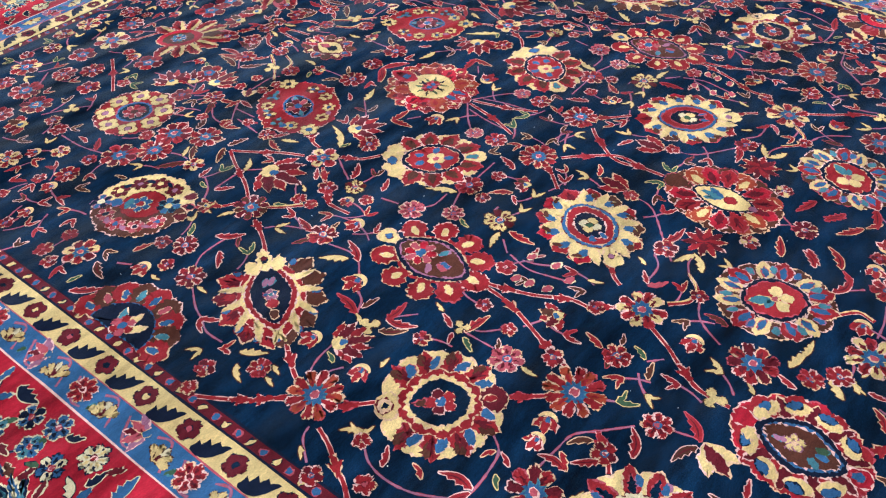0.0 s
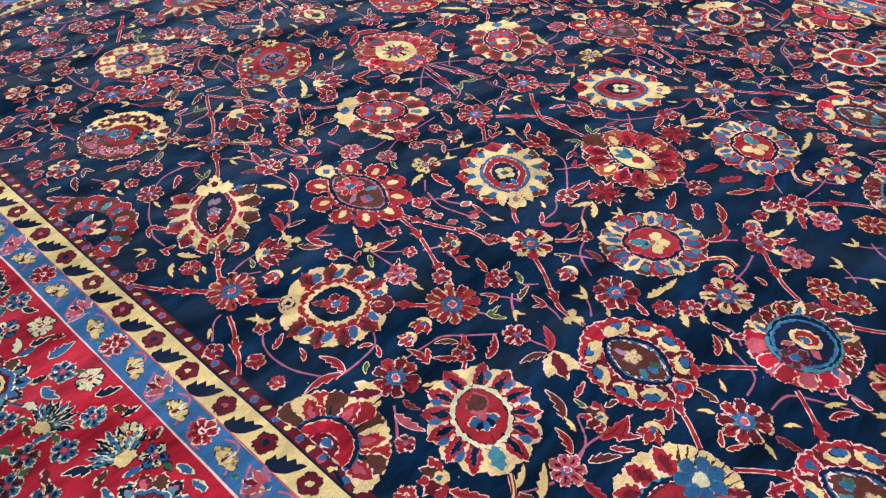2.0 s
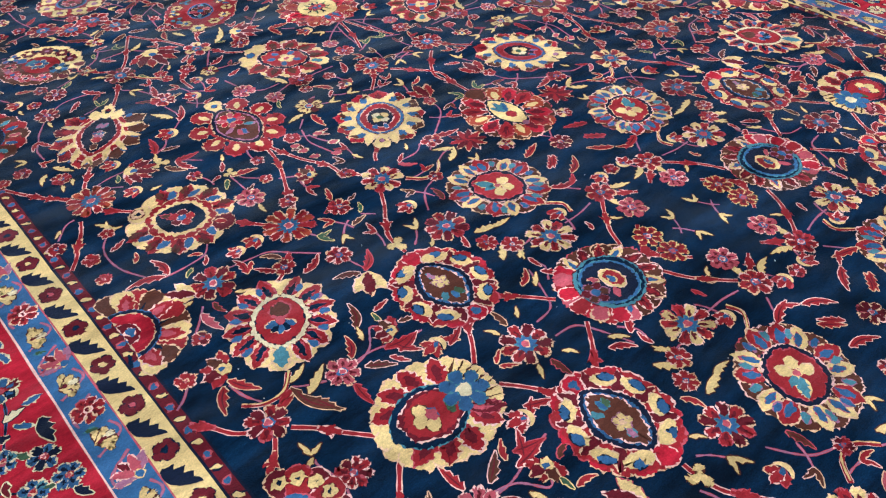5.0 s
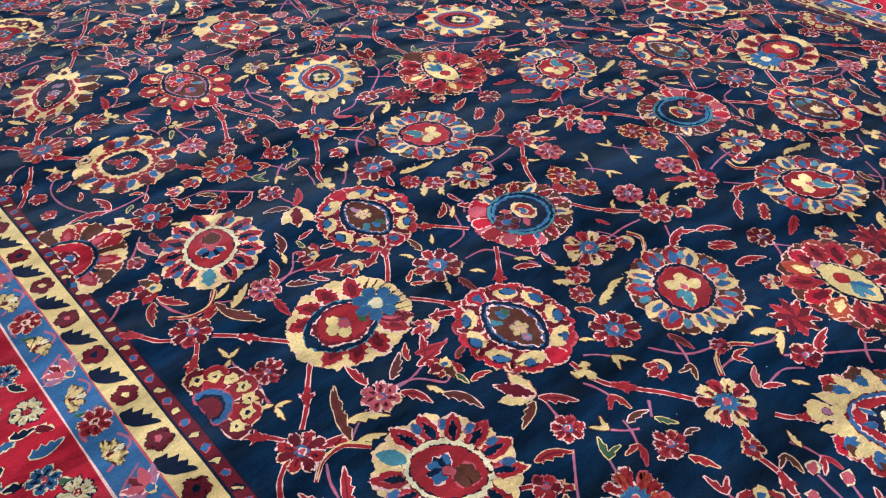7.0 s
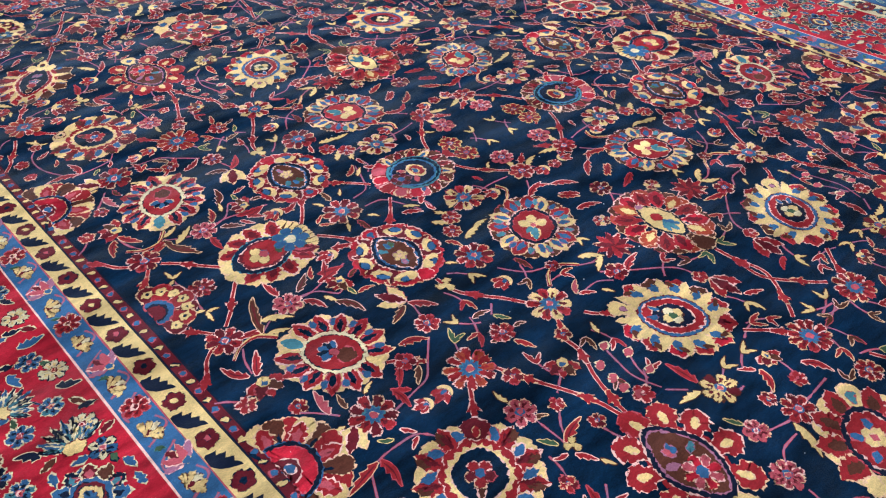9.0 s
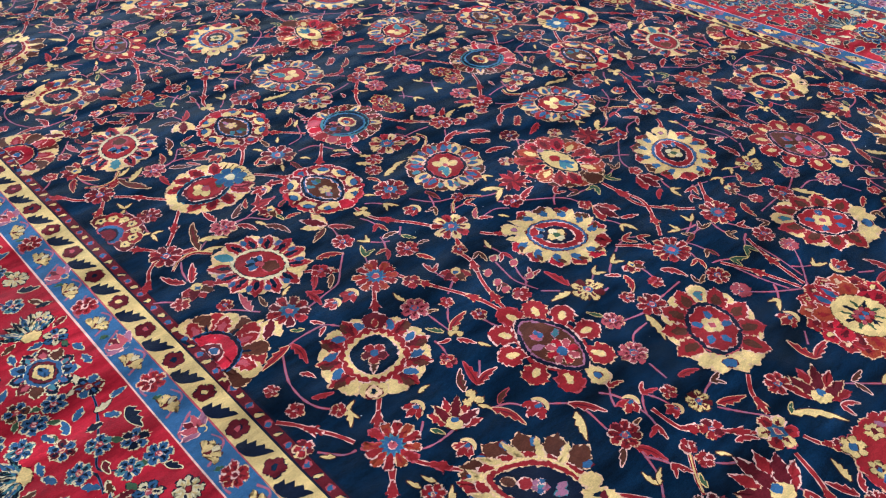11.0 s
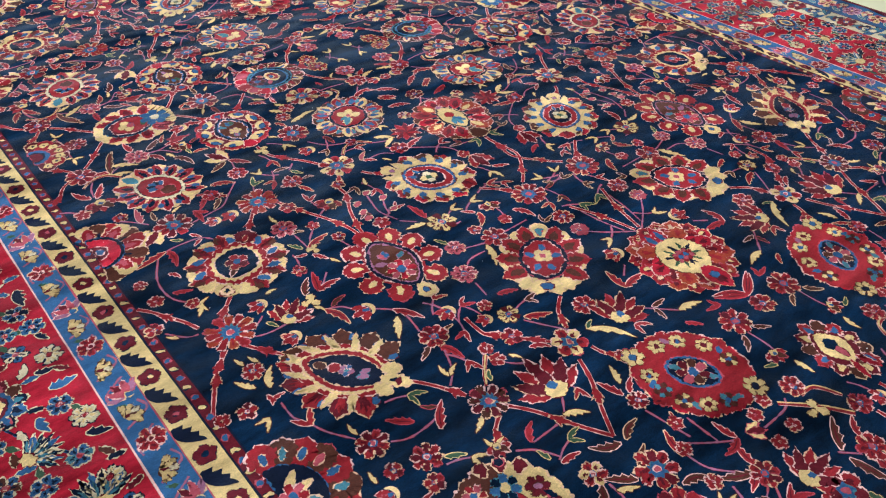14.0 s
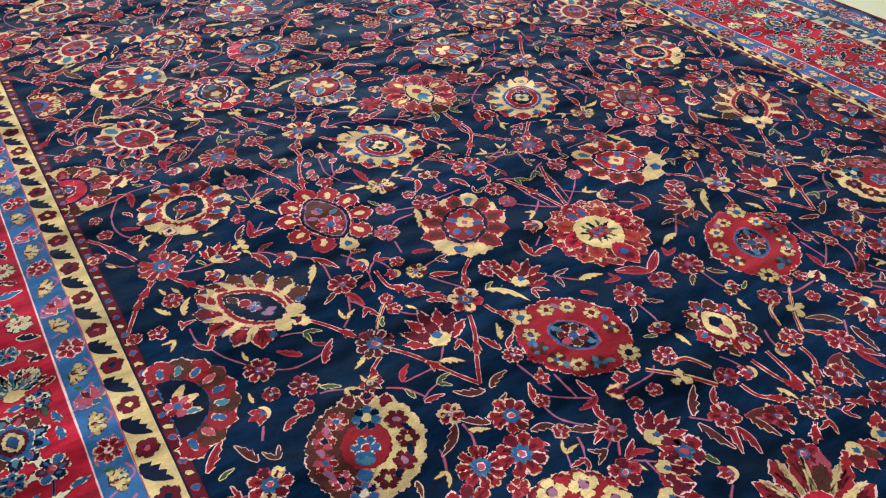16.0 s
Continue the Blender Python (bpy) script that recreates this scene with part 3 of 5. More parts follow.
def ringed_palmette(f):
    f.scallops(0.55, 1.0, 12, 0.40, ("brown",), "pink", -112, 224)
    for k, th in enumerate(range(-108, 112, 24)):
        f.tongue(0.5, 1.0, th, 0.22, ("cream", "wine", "red")[k % 3], ("blue", None, None)[k % 3], "pink", 24, 1, 1.0, rise=2 * (k % 2))
    f.up(3)
    f.scallops(0.5, 1.02, 11, 0.30, ("rose", "crimson", "red"), "pink", 112, 136)
    f.oval(0.66, 0.66, "teal", 0.0, "wine")
    f.oval(0.61, 0.61, "navy", 0.0, None, 0.02)
    f.oval(0.54, 0.55, "blue", 0.0, "teal", -0.02)
    f.oval(0.50, 0.50, "ink", 0.0, None, -0.02)
    f.oval(0.20, 0.28, "cream", 0.1, "pink", 0.08)
    f.oval(0.15, 0.22, "red", 0.1, None, 0.11)
    f.blot(0.06, 0, 0.009, 0.015, "blue", "cream", name="heart")
    f.blot(0.30, 120, 0.018, 0.008, "rose", "pink")
    f.blot(0.30, -130, 0.016, 0.007, "rose", "pink")
    f.up()
    f.daisy(0.42, 180, 0.036, 6, ("brown", "wine"), "blue", "mauve", "crown")


def halved_palmette(f):
    f.scallops(0.5, 1.0, 11, 0.30, ("cream",), "peach", 0, 180)
    f.scallops(0.5, 1.0, 11, 0.30, ("brown",), "pink", 180, 180)
    f.put("body", [f.spot(0.95, 180 * k / 16) for k in range(17)], "cream")
    f.put("body", [f.spot(0.95, -180 * k / 16) for k in range(17)], "brown", rise=1)
    f.up(3)
    for k, th in enumerate((32, 66, 100, 134)):
        f.daisy(0.70, th, 0.028, 6, ("wine",), ("cream", "mauve")[k % 2], "brown")
        f.daisy(0.70, -th, 0.028, 6, ("rose", "red"), ("ink", "blue")[k % 2], "pink")
    for th in (49, 83, 117, -49, -83, -117):
        f.blot(0.74, th, 0.008, 0.017, ("navy", "mauve")[th < 0], "rose", 20)
    f.oval(0.44, 0.42, "red", 0.05, "wine", -0.02)
    f.daisy(0.03, 0, 0.034, 6, ("blue",), "red", "ivory", "heart")
    f.blot(0.26, 0, 0.012, 0.024, "teal", "blue")
    f.daisy(0.54, 180, 0.036, 7, ("navy", "blue"), "cream", "teal")
    f.daisy(0.84, 0, 0.032, 7, ("ink", "blue"), "ivory", "mauve")
    f.blot(0.52, 0, 0.018, 0.018, "blue", "mauve")
    for th in (160, 180, 200):
        f.lobe(0.80, 1.06, th, 0.22, "wine", "peach")
    f.up(2)
    f.blot(0.98, 180, 0.012, 0.012, "ink", "rose")


def flowered_palmette(f):
    f.scallops(0.5, 1.0, 20, 0.34, ("red", "wine"), "pink")
    f.oval(0.92, 0.92, "red", 0.0, None, name="body")
    for th in range(0, 360, 45):
        f.daisy(0.72, th + 20, 0.036, 4, ("cream",), "mauve", "brown")
    f.up(3)
    f.oval(0.44, 0.44, "blue", 0.0, "pink")
    f.oval(0.38, 0.38, "navy", 0.0, None)
    f.daisy(0.0, 0, 0.040, 8, ("red", "rose"), "brown", "pink", "heart")


def small_palmette(f):
    for k, th in enumerate([0] + pair(30, 60, 90, 120, 150) + [180]):
        f.tongue(0.42, 1.02, th, 0.46, ("red", "brown", "wine")[k % 3], ("blue", None, "cream")[k % 3], "pink", 0, 1, 1.15, rise=2 * (k % 2))
    f.up(4)
    f.oval(0.66, 0.60, "wine", 0.2, "pink", waves=8, name="body")
    f.oval(0.52, 0.48, "cream", 0.45, "wine", 0.08)
    f.blot(0.18, 0, 0.022, 0.020, "navy", None)
    f.blot(0.12, 180, 0.022, 0.012, "rose", "wine", name="heart")
    f.up()
    for th in (160, 200):
        f.tongue(0.4, 1.0, th, 0.22, "crimson")


def tongued_palmette(f):
    for k, th in enumerate([0] + pair(24, 48, 74, 100, 128)):
        f.tongue(0.30, 1.04, th, 0.36, "red" if th else "rose", None, "pink", 0, 1, 1.2)
        if th:
            f.tongue(0.32, 0.98, th - (6 if th > 0 else -6), 0.10, "cream", None, "peach", 0, 1, 0.8, rise=2)
    f.up(4)
    f.tongue(0.30, 0.86, 0, 0.26, "brown", None, None, 0, 0, 1.2)
    f.up()
    f.oval(0.50, 0.44, "crimson", 0.1, "pink", -0.1)
    f.oval(0.36, 0.30, "brown", 0.1, None, -0.12)
    f.daisy(0.12, 180, 0.030, 7, ("blue", "teal"), "wine", "pink", "heart")


# ---- the rug: foundation, field and border bands ----
HX, HY = 1.37, 3.33  # half the field
rug = tagged(new("rug"), "large hand-knotted wool rug, navy field of flowers, red border", "rug")


def under_rug(name, w, label="", kind=""):
    """Links a weave as one part of the rug, and its own pieces under it."""
    ob = new(name, w.mesh(name))
    ob.parent = rug
    for sub_name, sub in w.subs:
        new(sub_name, sub.mesh(sub_name)).parent = ob
    return tagged(ob, label, kind=kind)


def rect_ring(name, r0, r1, dye, layer, label):
    """A band of pile all round the rug, from r0 to r1 outside the field's edge."""
    w = Weave()
    n = 60
    corners = [(-1, -1), (1, -1), (1, 1), (-1, 1)]
    inner, outer = [], []
    for k in range(4):
        (ax, ay), (bx, by) = corners[k], corners[(k + 1) % 4]
        for j in range(n):
            t = j / n
            cx, cy = ax + (bx - ax) * t, ay + (by - ay) * t
            j0, j1 = rng.gauss(0, 0.0008), rng.gauss(0, 0.0008)
            inner.append((cx * (HX + r0) + j0, cy * (HY + r0) + j0))
            outer.append((cx * (HX + r1) + j1, cy * (HY + r1) + j1))
    w.strip(inner + inner[:1], outer + outer[:1], dye, layer)
    return under_rug(name, w, label)


w = Weave()
NX, NY = 28, 68
w.verts = [((HX + 0.018) * (2 * i / NX - 1), (HY + 0.018) * (2 * j / NY - 1), 0.0) for j in range(NY + 1) for i in range(NX + 1)]
w.faces = [(j * (NX + 1) + i, j * (NX + 1) + i + 1, (j + 1) * (NX + 1) + i + 1, (j + 1) * (NX + 1) + i) for j in range(NY) for i in range(NX)]
w.slots = [SLOT["navy"]] * len(w.faces)
under_rug("field", w, "deep navy wool pile")
EDGE = 0.84
foundation = box("foundation", (-HX - EDGE, -HY - EDGE, -0.012), (HX + EDGE + 0.06, HY + EDGE, -0.0006), WOOL["wine"], rug)
BANDS = (
    ("inner_stripe", 0.018, 0.053, "wine", "dark red stripe with small beads"),
    ("cream_stripe", 0.053, 0.132, "cream", "cream stripe with wine flowers and navy leaves"),
    ("blue_stripe", 0.132, 0.220, "blue", "mid-blue stripe with small flowers"),
    ("main_border", 0.220, 0.595, "crimson", "bright red border with blue and ivory flowers"),
    ("outer_cream_stripe", 0.595, 0.690, "ivory", "cream stripe with blue and red flowers"),
    ("outer_blue_stripe", 0.690, 0.825, "blue", "blue stripe with pink flowers"),
    ("selvedge", 0.825, 0.842, "wine", "dark bound edge"),
)
for name, r0, r1, dye, label in BANDS:
    rect_ring(name, r0, r1, dye, 0, label)
for r, dye, wide in ((0.016, "ink", 0.006), (0.052, "ink", 0.006), (0.131, "rose", 0.004), (0.219, "pink", 0.005), (0.594, "ivory", 0.005), (0.689, "wine", 0.006)):
    rect_ring("outline", r - wide / 2, r + wide / 2, dye, 1, "")

# ---- great flowers of the field ----
QUARTERS = ((1, 1), (-1, 1), (1, -1), (-1, -1))


def spots_of(x, y):
    """The mirrored places of one place in the quarter, with the signs."""
    return [(sx, sy) for sx, sy in QUARTERS if not (x == 0 and sx < 0) and not (y == 0 and sy < 0)]


def mirrored(x, y, ang, sx, sy, dx=0.0, dy=0.0):
    """The place, turned and flipped into another quarter of the rug."""
    c, s = math.cos(radians(ang)) * sx, math.sin(radians(ang)) * sy
    return At(x * sx + dx, y * sy + dy, math.degrees(math.atan2(s, c)), 1.0, sx * sy)


def dark_palmette(f):
    for k, th in enumerate([0] + pair(34, 66, 98, 130) + [164, 196]):
        f.tongue(0.40, 1.02, th, 0.46, ("ink", "wine", "blue", "brown", "ink")[k % 5], ("teal", "rose", "ink", None, "blue")[k % 5], "ivory", 0, 1, 1.15, rise=2 * (k % 2))
    f.up(5)
    f.oval(0.60, 0.56, "blue", 0.15, "ivory", waves=9, name="body")
    f.oval(0.48, 0.42, "wine", 0.3, "ink")
    f.oval(0.38, 0.30, "cream", 0.4, "ink")
    f.oval(0.22, 0.15, "blue", 0.4, "brown")


def great(draw, label, x, y, ang, length, width, shift=-0.008):
    for sx, sy in spots_of(x, y):
        w = Weave()
        draw(Bloom(w, mirrored(x, y, ang, sx, sy, shift), length, width))
        under_rug("palmette", w, label)


great(toothed_palmette, "red palmette of toothed petals with cream eyes", 0.70, 1.285, -89, 0.36, 0.30)
great(flaming_palmette, "red-brown palmette laced with cream flames round a navy eye", 1.06, 1.542, -54, 0.36, 0.29)
great(round_palmette, "round red and cream palmette with a navy eye", 1.065, 0.98, -131, 0.30, 0.30)
great(webbed_palmette, "cream webbed palmette with red lobes and blue blots", 0.33, 1.0, 126, 0.33, 0.29)
great(rayed_palmette, "red rayed palmette with a cream pointed eye", 0, 0.74, -90, 0.34, 0.30)
great(forked_palmette, "brown palmette of cream and red forked petals", 0.308, 0.475, -128, 0.31, 0.28)
great(blotted_palmette, "round red palmette with cream and blue blots", 0.70, 0.278, -89, 0.30, 0.27)
great(ringed_palmette, "brown and rose palmette with a teal ring", 0.38, 0, 176, 0.29, 0.28)
great(fan_palmette, "cream fan palmette with a dark red shield eye", 0.97, 0, 180, 0.31, 0.28)
great(swept_palmette, "cream palmette of swept red petals round a pale ring", 1.077, 0.455, 122, 0.31, 0.27)
great(leafy_palmette, "leafy red and cream palmette with a navy ring", 0.337, 1.56, -130, 0.33, 0.28)
great(sunny_palmette, "wide red toothed palmette with a cream heart", 0.012, 1.825, -86, 0.34, 0.31)
great(disc_palmette, "red disc palmette set with small cream flowers", 0.366, 2.13, -58, 0.33, 0.29)
great(halved_palmette, "palmette half cream, half brown, with small rosettes", 1.02, 2.14, 60, 0.31, 0.29)
great(flowered_palmette, "red palmette set with cream flowers and a blue ring", 0.72, 2.58, -60, 0.28, 0.28)
great(small_palmette, "small red and brown palmette with a cream diamond", 0, 2.33, -90, 0.23, 0.18)
great(tongued_palmette, "tulip-shaped palmette of red tongues with cream ribs", 0.27, 2.86, -140, 0.36, 0.30)


def half_flower(x, y, r, draw, label):
    """A great flower cut off by the border: a half fan."""
    for sx, sy in QUARTERS:
        w = Weave()
        f = Bloom(w, mirrored(x, y, 180, sx, sy), 2 * r, 2 * r)
        draw(f)
        under_rug("half_palmette", w, label)


def half_disc(f, q, dye, edge=None):
    f.put("eye", [f.spot(q, -90 + 180 * k / 16) for k in range(17)], dye, edge)
    f.up()


def cream_half(f):
    for k in range(11):
        th = -84 + 168 * k / 10
        f.lobe(0.45, 1.0, th, 0.34, ("brown", "cream", "red")[k % 3], "peach", rise=2 * (k % 2))
    f.up(3)
    for k, th in enumerate((-62, -12, 38, 80)):
        f.tongue(0.40, 0.92, th, 0.30, "red", "rose", "pink", 0, 1, 1.1)
        f.tongue(0.42, 0.72, th + 25, 0.06, "navy", None, None, 0, 0)
    f.up(3)
    half_disc(f, 0.54, "ink", "blue")
    half_disc(f, 0.46, "crimson", "pink")
    half_disc(f, 0.24, "wine", "pink")
    f.blot(0.10, 0, 0.012, 0.016, "blue", "pink")


def brown_half(f):
    for k in range(9):
        th = -82 + 164 * k / 8
        f.crown(0.46, 1.0, th, 0.42, ("red", "brown")[k % 2], ("blue", "rose", "blue", "teal")[k % 4])
        f.up(0.6)
    f.up(3)
    half_disc(f, 0.56, "ink", "blue")
    for th, dye in ((-30, "teal"), (10, "cream"), (45, "cream")):
        f.tongue(0.14, 0.46, th, 0.12, dye, None, "peach", 0, 0)
    f.up()
    f.daisy(0.14, 0, 0.034, 6, ("rose", "red"), "blue", "pink", "heart")


half_flower(1.388, 0.67, 0.158, cream_half, "half palmette, cream and red, against the border")
half_flower(1.388, 1.78, 0.178, brown_half, "half palmette, red and brown, against the border")


def stars(name, label, places, r, **kw):
    for x, y in places:
        for sx, sy in spots_of(x, y):
            w = Weave()
            rosette(w, mirrored(x, y, rng.uniform(-12, 12), sx, sy, -0.008), r * rng.uniform(0.95, 1.05), **kw)
            under_rug(name, w, label)


stars("rosette", "many-petalled red rosette with a blue star", ((0.86, 0.745), (1.22, 1.23)), 0.072, petals=12, dyes=("orange", "red"), ring="red")
stars("rosette", "red and cream rosette with a blue heart", ((0.535, 0.735), (0.36, 0.22)), 0.066, petals=10, dyes=("red", "cream"))
stars("rosette", "red rosette with a blue heart", ((1.13, 0.685), (0.54, 0.445), (0.69, 0)), 0.06, petals=9, dyes=("red", "wine"))

# ---- small flowers, stems and leaves of the field ----
KINDS = {
    "r4": dict(petals=5, dyes=("red",), heart=("wine", "rose")),
    "r5": dict(petals=5, dyes=("red", "wine")),
    "r5c": dict(petals=6, dyes=("red", "cream")),
    "r6": dict(petals=7, dyes=("red",)),
    "r6p": dict(petals=7, dyes=("rose",)),
    "r6w": dict(petals=7, dyes=("wine",)),
    "r6b": dict(petals=7, dyes=("brown", "red")),
    "r6c": dict(petals=7, dyes=("red", "cream", "wine")),
    "r7": dict(petals=8, dyes=("red", "red", "wine")),
    "r7c": dict(petals=8, dyes=("red",), edge="cream"),
    "r8": dict(petals=8, dyes=("red", "wine")),
    "r8b": dict(petals=10, dyes=("wine", "brown")),
    "r8c": dict(petals=8, dyes=("red", "cream")),
    "r8p": dict(petals=9, dyes=("rose",)),
    "r9b": dict(petals=9, dyes=("red", "brown")),
    "r10": dict(petals=11, dyes=("red", "red")),
    "blc": dict(petals=8, dyes=("cream", "cream", "wine"), edge="brown"),
}
DYE = {"r": "red", "w": "brown", "c": "cream", "g": "green", "s": "rose"}
far_leaves, far_stems = Weave(), Weave()
count = {"leaf": 0, "stem": 0}
taken = []  # places already woven, in the quarter


def seen_close(sx, sy, y):
    return sx < 0 and (sy < 0 or y < 1.3)


def flowers(*rows):
    for x, y, r, kind in rows:
        r = min(max(r, 0.020), 0.066)
        taken.append((x, y, r))
        for sx, sy in spots_of(x, y):
            w = Weave()
            at = mirrored(x, y, rng.uniform(-25, 25), sx, sy, -0.008)
            if kind in KINDS:
                rosette(w, at, r, **KINDS[kind])
                under_rug("rosette", w)
            elif kind == "knot":
                for k in range(3):
                    piece(w, at, petal_shape(0, 0, 120 * k, r * 1.1, r * 0.9), "cream", 8, "brown", 0.0015)
                under_rug("knot", w, "cream knot on a stem")
            elif kind == "budc":
                for k in (-1, 1, 0):
                    piece(w.sub("petal"), at, leaf_shape(-r * 0.35, 0, 42 * k, r * (1.5 if k else 1.7), r * 0.85, 0.95, 1), "red", 8 + (k == 0), "pink", 0.002)
                calyx = w.sub("calyx")
                cup = [radians(105 + 150 * k / 10) for k in range(11)]
                for grown, dye, lay in ((0.0016, "peach", 11), (0.0, "cream", 12)):
                    thick = [0.36 * r * math.sin(math.pi * (k + 0.6) / 11.2) for k in range(11)]
                    calyx.strip(at([((r * 0.95 + grown) * math.cos(a), (r * 0.85 + grown) * math.sin(a)) for a in cup]), at([((r * 0.95 - q - grown) * math.cos(a), (r * 0.85 - q - grown) * math.sin(a)) for a, q in zip(cup, thick)]), dye, lay)
                piece(w, at, oval_shape(r * 0.28, r * 0.24, 0.2, 10, u0=-r * 0.15), "blue", 13, "rose", 0.001)
                under_rug("bud", w, "red bud in a cream cup")
            elif kind == "spk":
                for k in range(10):
                    piece(w, at, leaf_shape(0, 0, 36 * k, r * 1.25, r * 0.45), ("red", "wine")[k % 2], 8, "pink", 0.002)
                under_rug("star_flower", w, "spiky red star flower")
            else:
                at = mirrored(x, y, 60 + rng.uniform(-30, 30), sx, sy, -0.008)
                for k in range(5):
                    piece(w, at, leaf_shape(-r * 0.4, 0, -70 + 35 * k, r * 1.35, r * 0.75, 1.0, 1), ("red", "wine", "red", "brown", "red")[k], 8 + (k % 2) * 2, "pink", 0.002)
                piece(w, at, oval_shape(r * 0.4, r * 0.42, 0.2, 12, u0=-r * 0.35), "cream", 12, "wine", 0.0015)
                piece(w, at, oval_shape(r * 0.2, r * 0.2, 0, 9, u0=-r * 0.2), "blue", 14)
                under_rug("flower", w, "half-open red flower with a cream foot")


def tulips(*rows):
    for x, y, ang, length, kind in rows:
        taken.append((x + math.cos(radians(ang)) * length / 2, y + math.sin(radians(ang)) * length / 2, length * 0.6))
        for sx, sy in spots_of(x, y):
            w = Weave()
            at = mirrored(x, y, ang, sx, sy, -0.008)
            if kind.endswith("U"):
                for k in range(7):
                    a = -66 + 22 * k
                    piece(w.sub("petal"), at, leaf_shape(0, 0, a, length * (1.05 - 0.004 * abs(a)), length * 0.30, 1.0, 1), ("red", "wine")[k % 2], 8 + 2 * (k % 2), "pink", 0.0024)
                piece(w, at, oval_shape(length * 0.2, length * 0.24, 0.1, 12, u0=length * 0.1), "cream", 12, "wine", 0.0015)
                piece(w, at, oval_shape(length * 0.1, length * 0.1, 0, 9, u0=length * 0.22), "blue", 14)
            else:
                d = DYE[kind[0]]
                tulip(w, at, length, length * 0.7, (d, "wine", d), cup=None)
            under_rug("tulip", w, "open tulip flower")


def cherries(*places):
    for x, y in places:
        for sx, sy in QUARTERS:
            w = Weave()
            piece(w, mirrored(x, y, 20, sx, sy, -0.008), oval_shape(0.016, 0.011, 0.1, 12), "rose", 8, "ivory", 0.0022)
            under_rug("berry", w, "rose berry with a pale outline")


def stem(kind, *pts):
    for (ax, ay), (bx, by) in zip(pts, pts[1:]):
        taken.extend((ax + (bx - ax) * k / 3, ay + (by - ay) * k / 3, 0.006) for k in range(3))
    for sx, sy in QUARTERS:
        near = seen_close(sx, sy, pts[0][1]) and count["stem"] < 300
        w = Weave() if near else far_stems
        line = [(p[0] * sx - 0.008, p[1] * sy) for p in pts]
        if kind == "m":
            vine(w, line, 0.0036, "mauve", "rose", 1, 0.0, 0.0010)
        elif kind == "a":
            vine(w, line, 0.012, "red", "pink", 3, 0.5)
            vine(w, [(x + 0.004, y + 0.004) for x, y in line], 0.005, "cream", None, 5, 0.3)
        else:
            vine(w, line, 0.0088, "red", "pink", 2, 0.0, 0.0019)
            # a barbed sheath along a thick stem
            total = sum(math.dist(p, q) for p, q in zip(pts, pts[1:]))
            for k in range(1, max(2, int(total / 0.12 + 0.5))):
                f = (k - 0.25) / max(1, int(total / 0.12 + 0.5) - 0.5) * (len(line) - 1)
                i = min(int(f), len(line) - 2)
                (ax, ay), (bx, by) = line[i], line[i + 1]
                at = At(ax + (bx - ax) * (f - i), ay + (by - ay) * (f - i), math.degrees(math.atan2(by - ay, bx - ax)))
                piece(w, at, [(-0.024, -0.004), (0.0, -0.010), (0.014, -0.017), (0.011, -0.008), (0.030, -0.005), (0.030, 0.005), (0.011, 0.008), (0.014, 0.017), (0.0, 0.010), (-0.024, 0.004)], "red", 4, "pink", 0.0018)
        if near:
            count["stem"] += 1
            under_rug("stem", w)


def leaves(*rows):
    for x, y, ang, length, key in rows:
        taken.append((x + math.cos(radians(ang)) * length / 2, y + math.sin(radians(ang)) * length / 2, length * 0.5))
        for sx, sy in spots_of(x, y):
            near = seen_close(sx, sy, y) and count["leaf"] < 300
            w = Weave() if near else far_leaves
            at = mirrored(x, y, ang, sx, sy, -0.008)
            length = max(length * 1.02, 0.034)
            leaf(w, at, length, min(max(length * 0.30, 0.012), 0.024), DYE[key], {"c": "brown", "g": "cream", "w": "pink"}.get(key, "pink"))
            if near:
                count["leaf"] += 1
                under_rug("leaf", w)


# ---- small flowers, mirrored into the four quarters: place, radius, kind ----
flowers(
    (1.197, 0, 0.037, "r7"),
    (0.168, 0.041, 0.04, "r7c"),
    (0.852, 0.141, 0.029, "budc"),
    (0.1, 0.147, 0.042, "r6p"),
    (1.26, 0.223, 0.05, "r8"),
    (1.058, 0.226, 0.042, "r6p"),
    (0.112, 0.252, 0.044, "r6"),
    (0.904, 0.257, 0.036, "tul"),
    (0.461, 0.267, 0.03, "r6"),
    (0, 0.302, 0.023, "r5"),
    (0.506, 0.318, 0.029, "r6"),
    (1.266, 0.427, 0.044, "tul"),
    (0.688, 0.478, 0.026, "knot"),
    (0, 0.501, 0.037, "r6w"),
    (1.246, 0.537, 0.023, "r5"),
    (0.83, 0.551, 0.034, "r6"),
    (0.562, 0.584, 0.028, "budc"),
    (0.136, 0.608, 0.026, "r6c"),
    (0.963, 0.611, 0.029, "r5"),
    (0.409, 0.637, 0.022, "r5"),
    (0.206, 0.707, 0.05, "spk"),
    (0.707, 0.716, 0.035, "r6"),
    (1.021, 0.749, 0.023, "budc"),
    (0.294, 0.784, 0.035, "r5"),
)
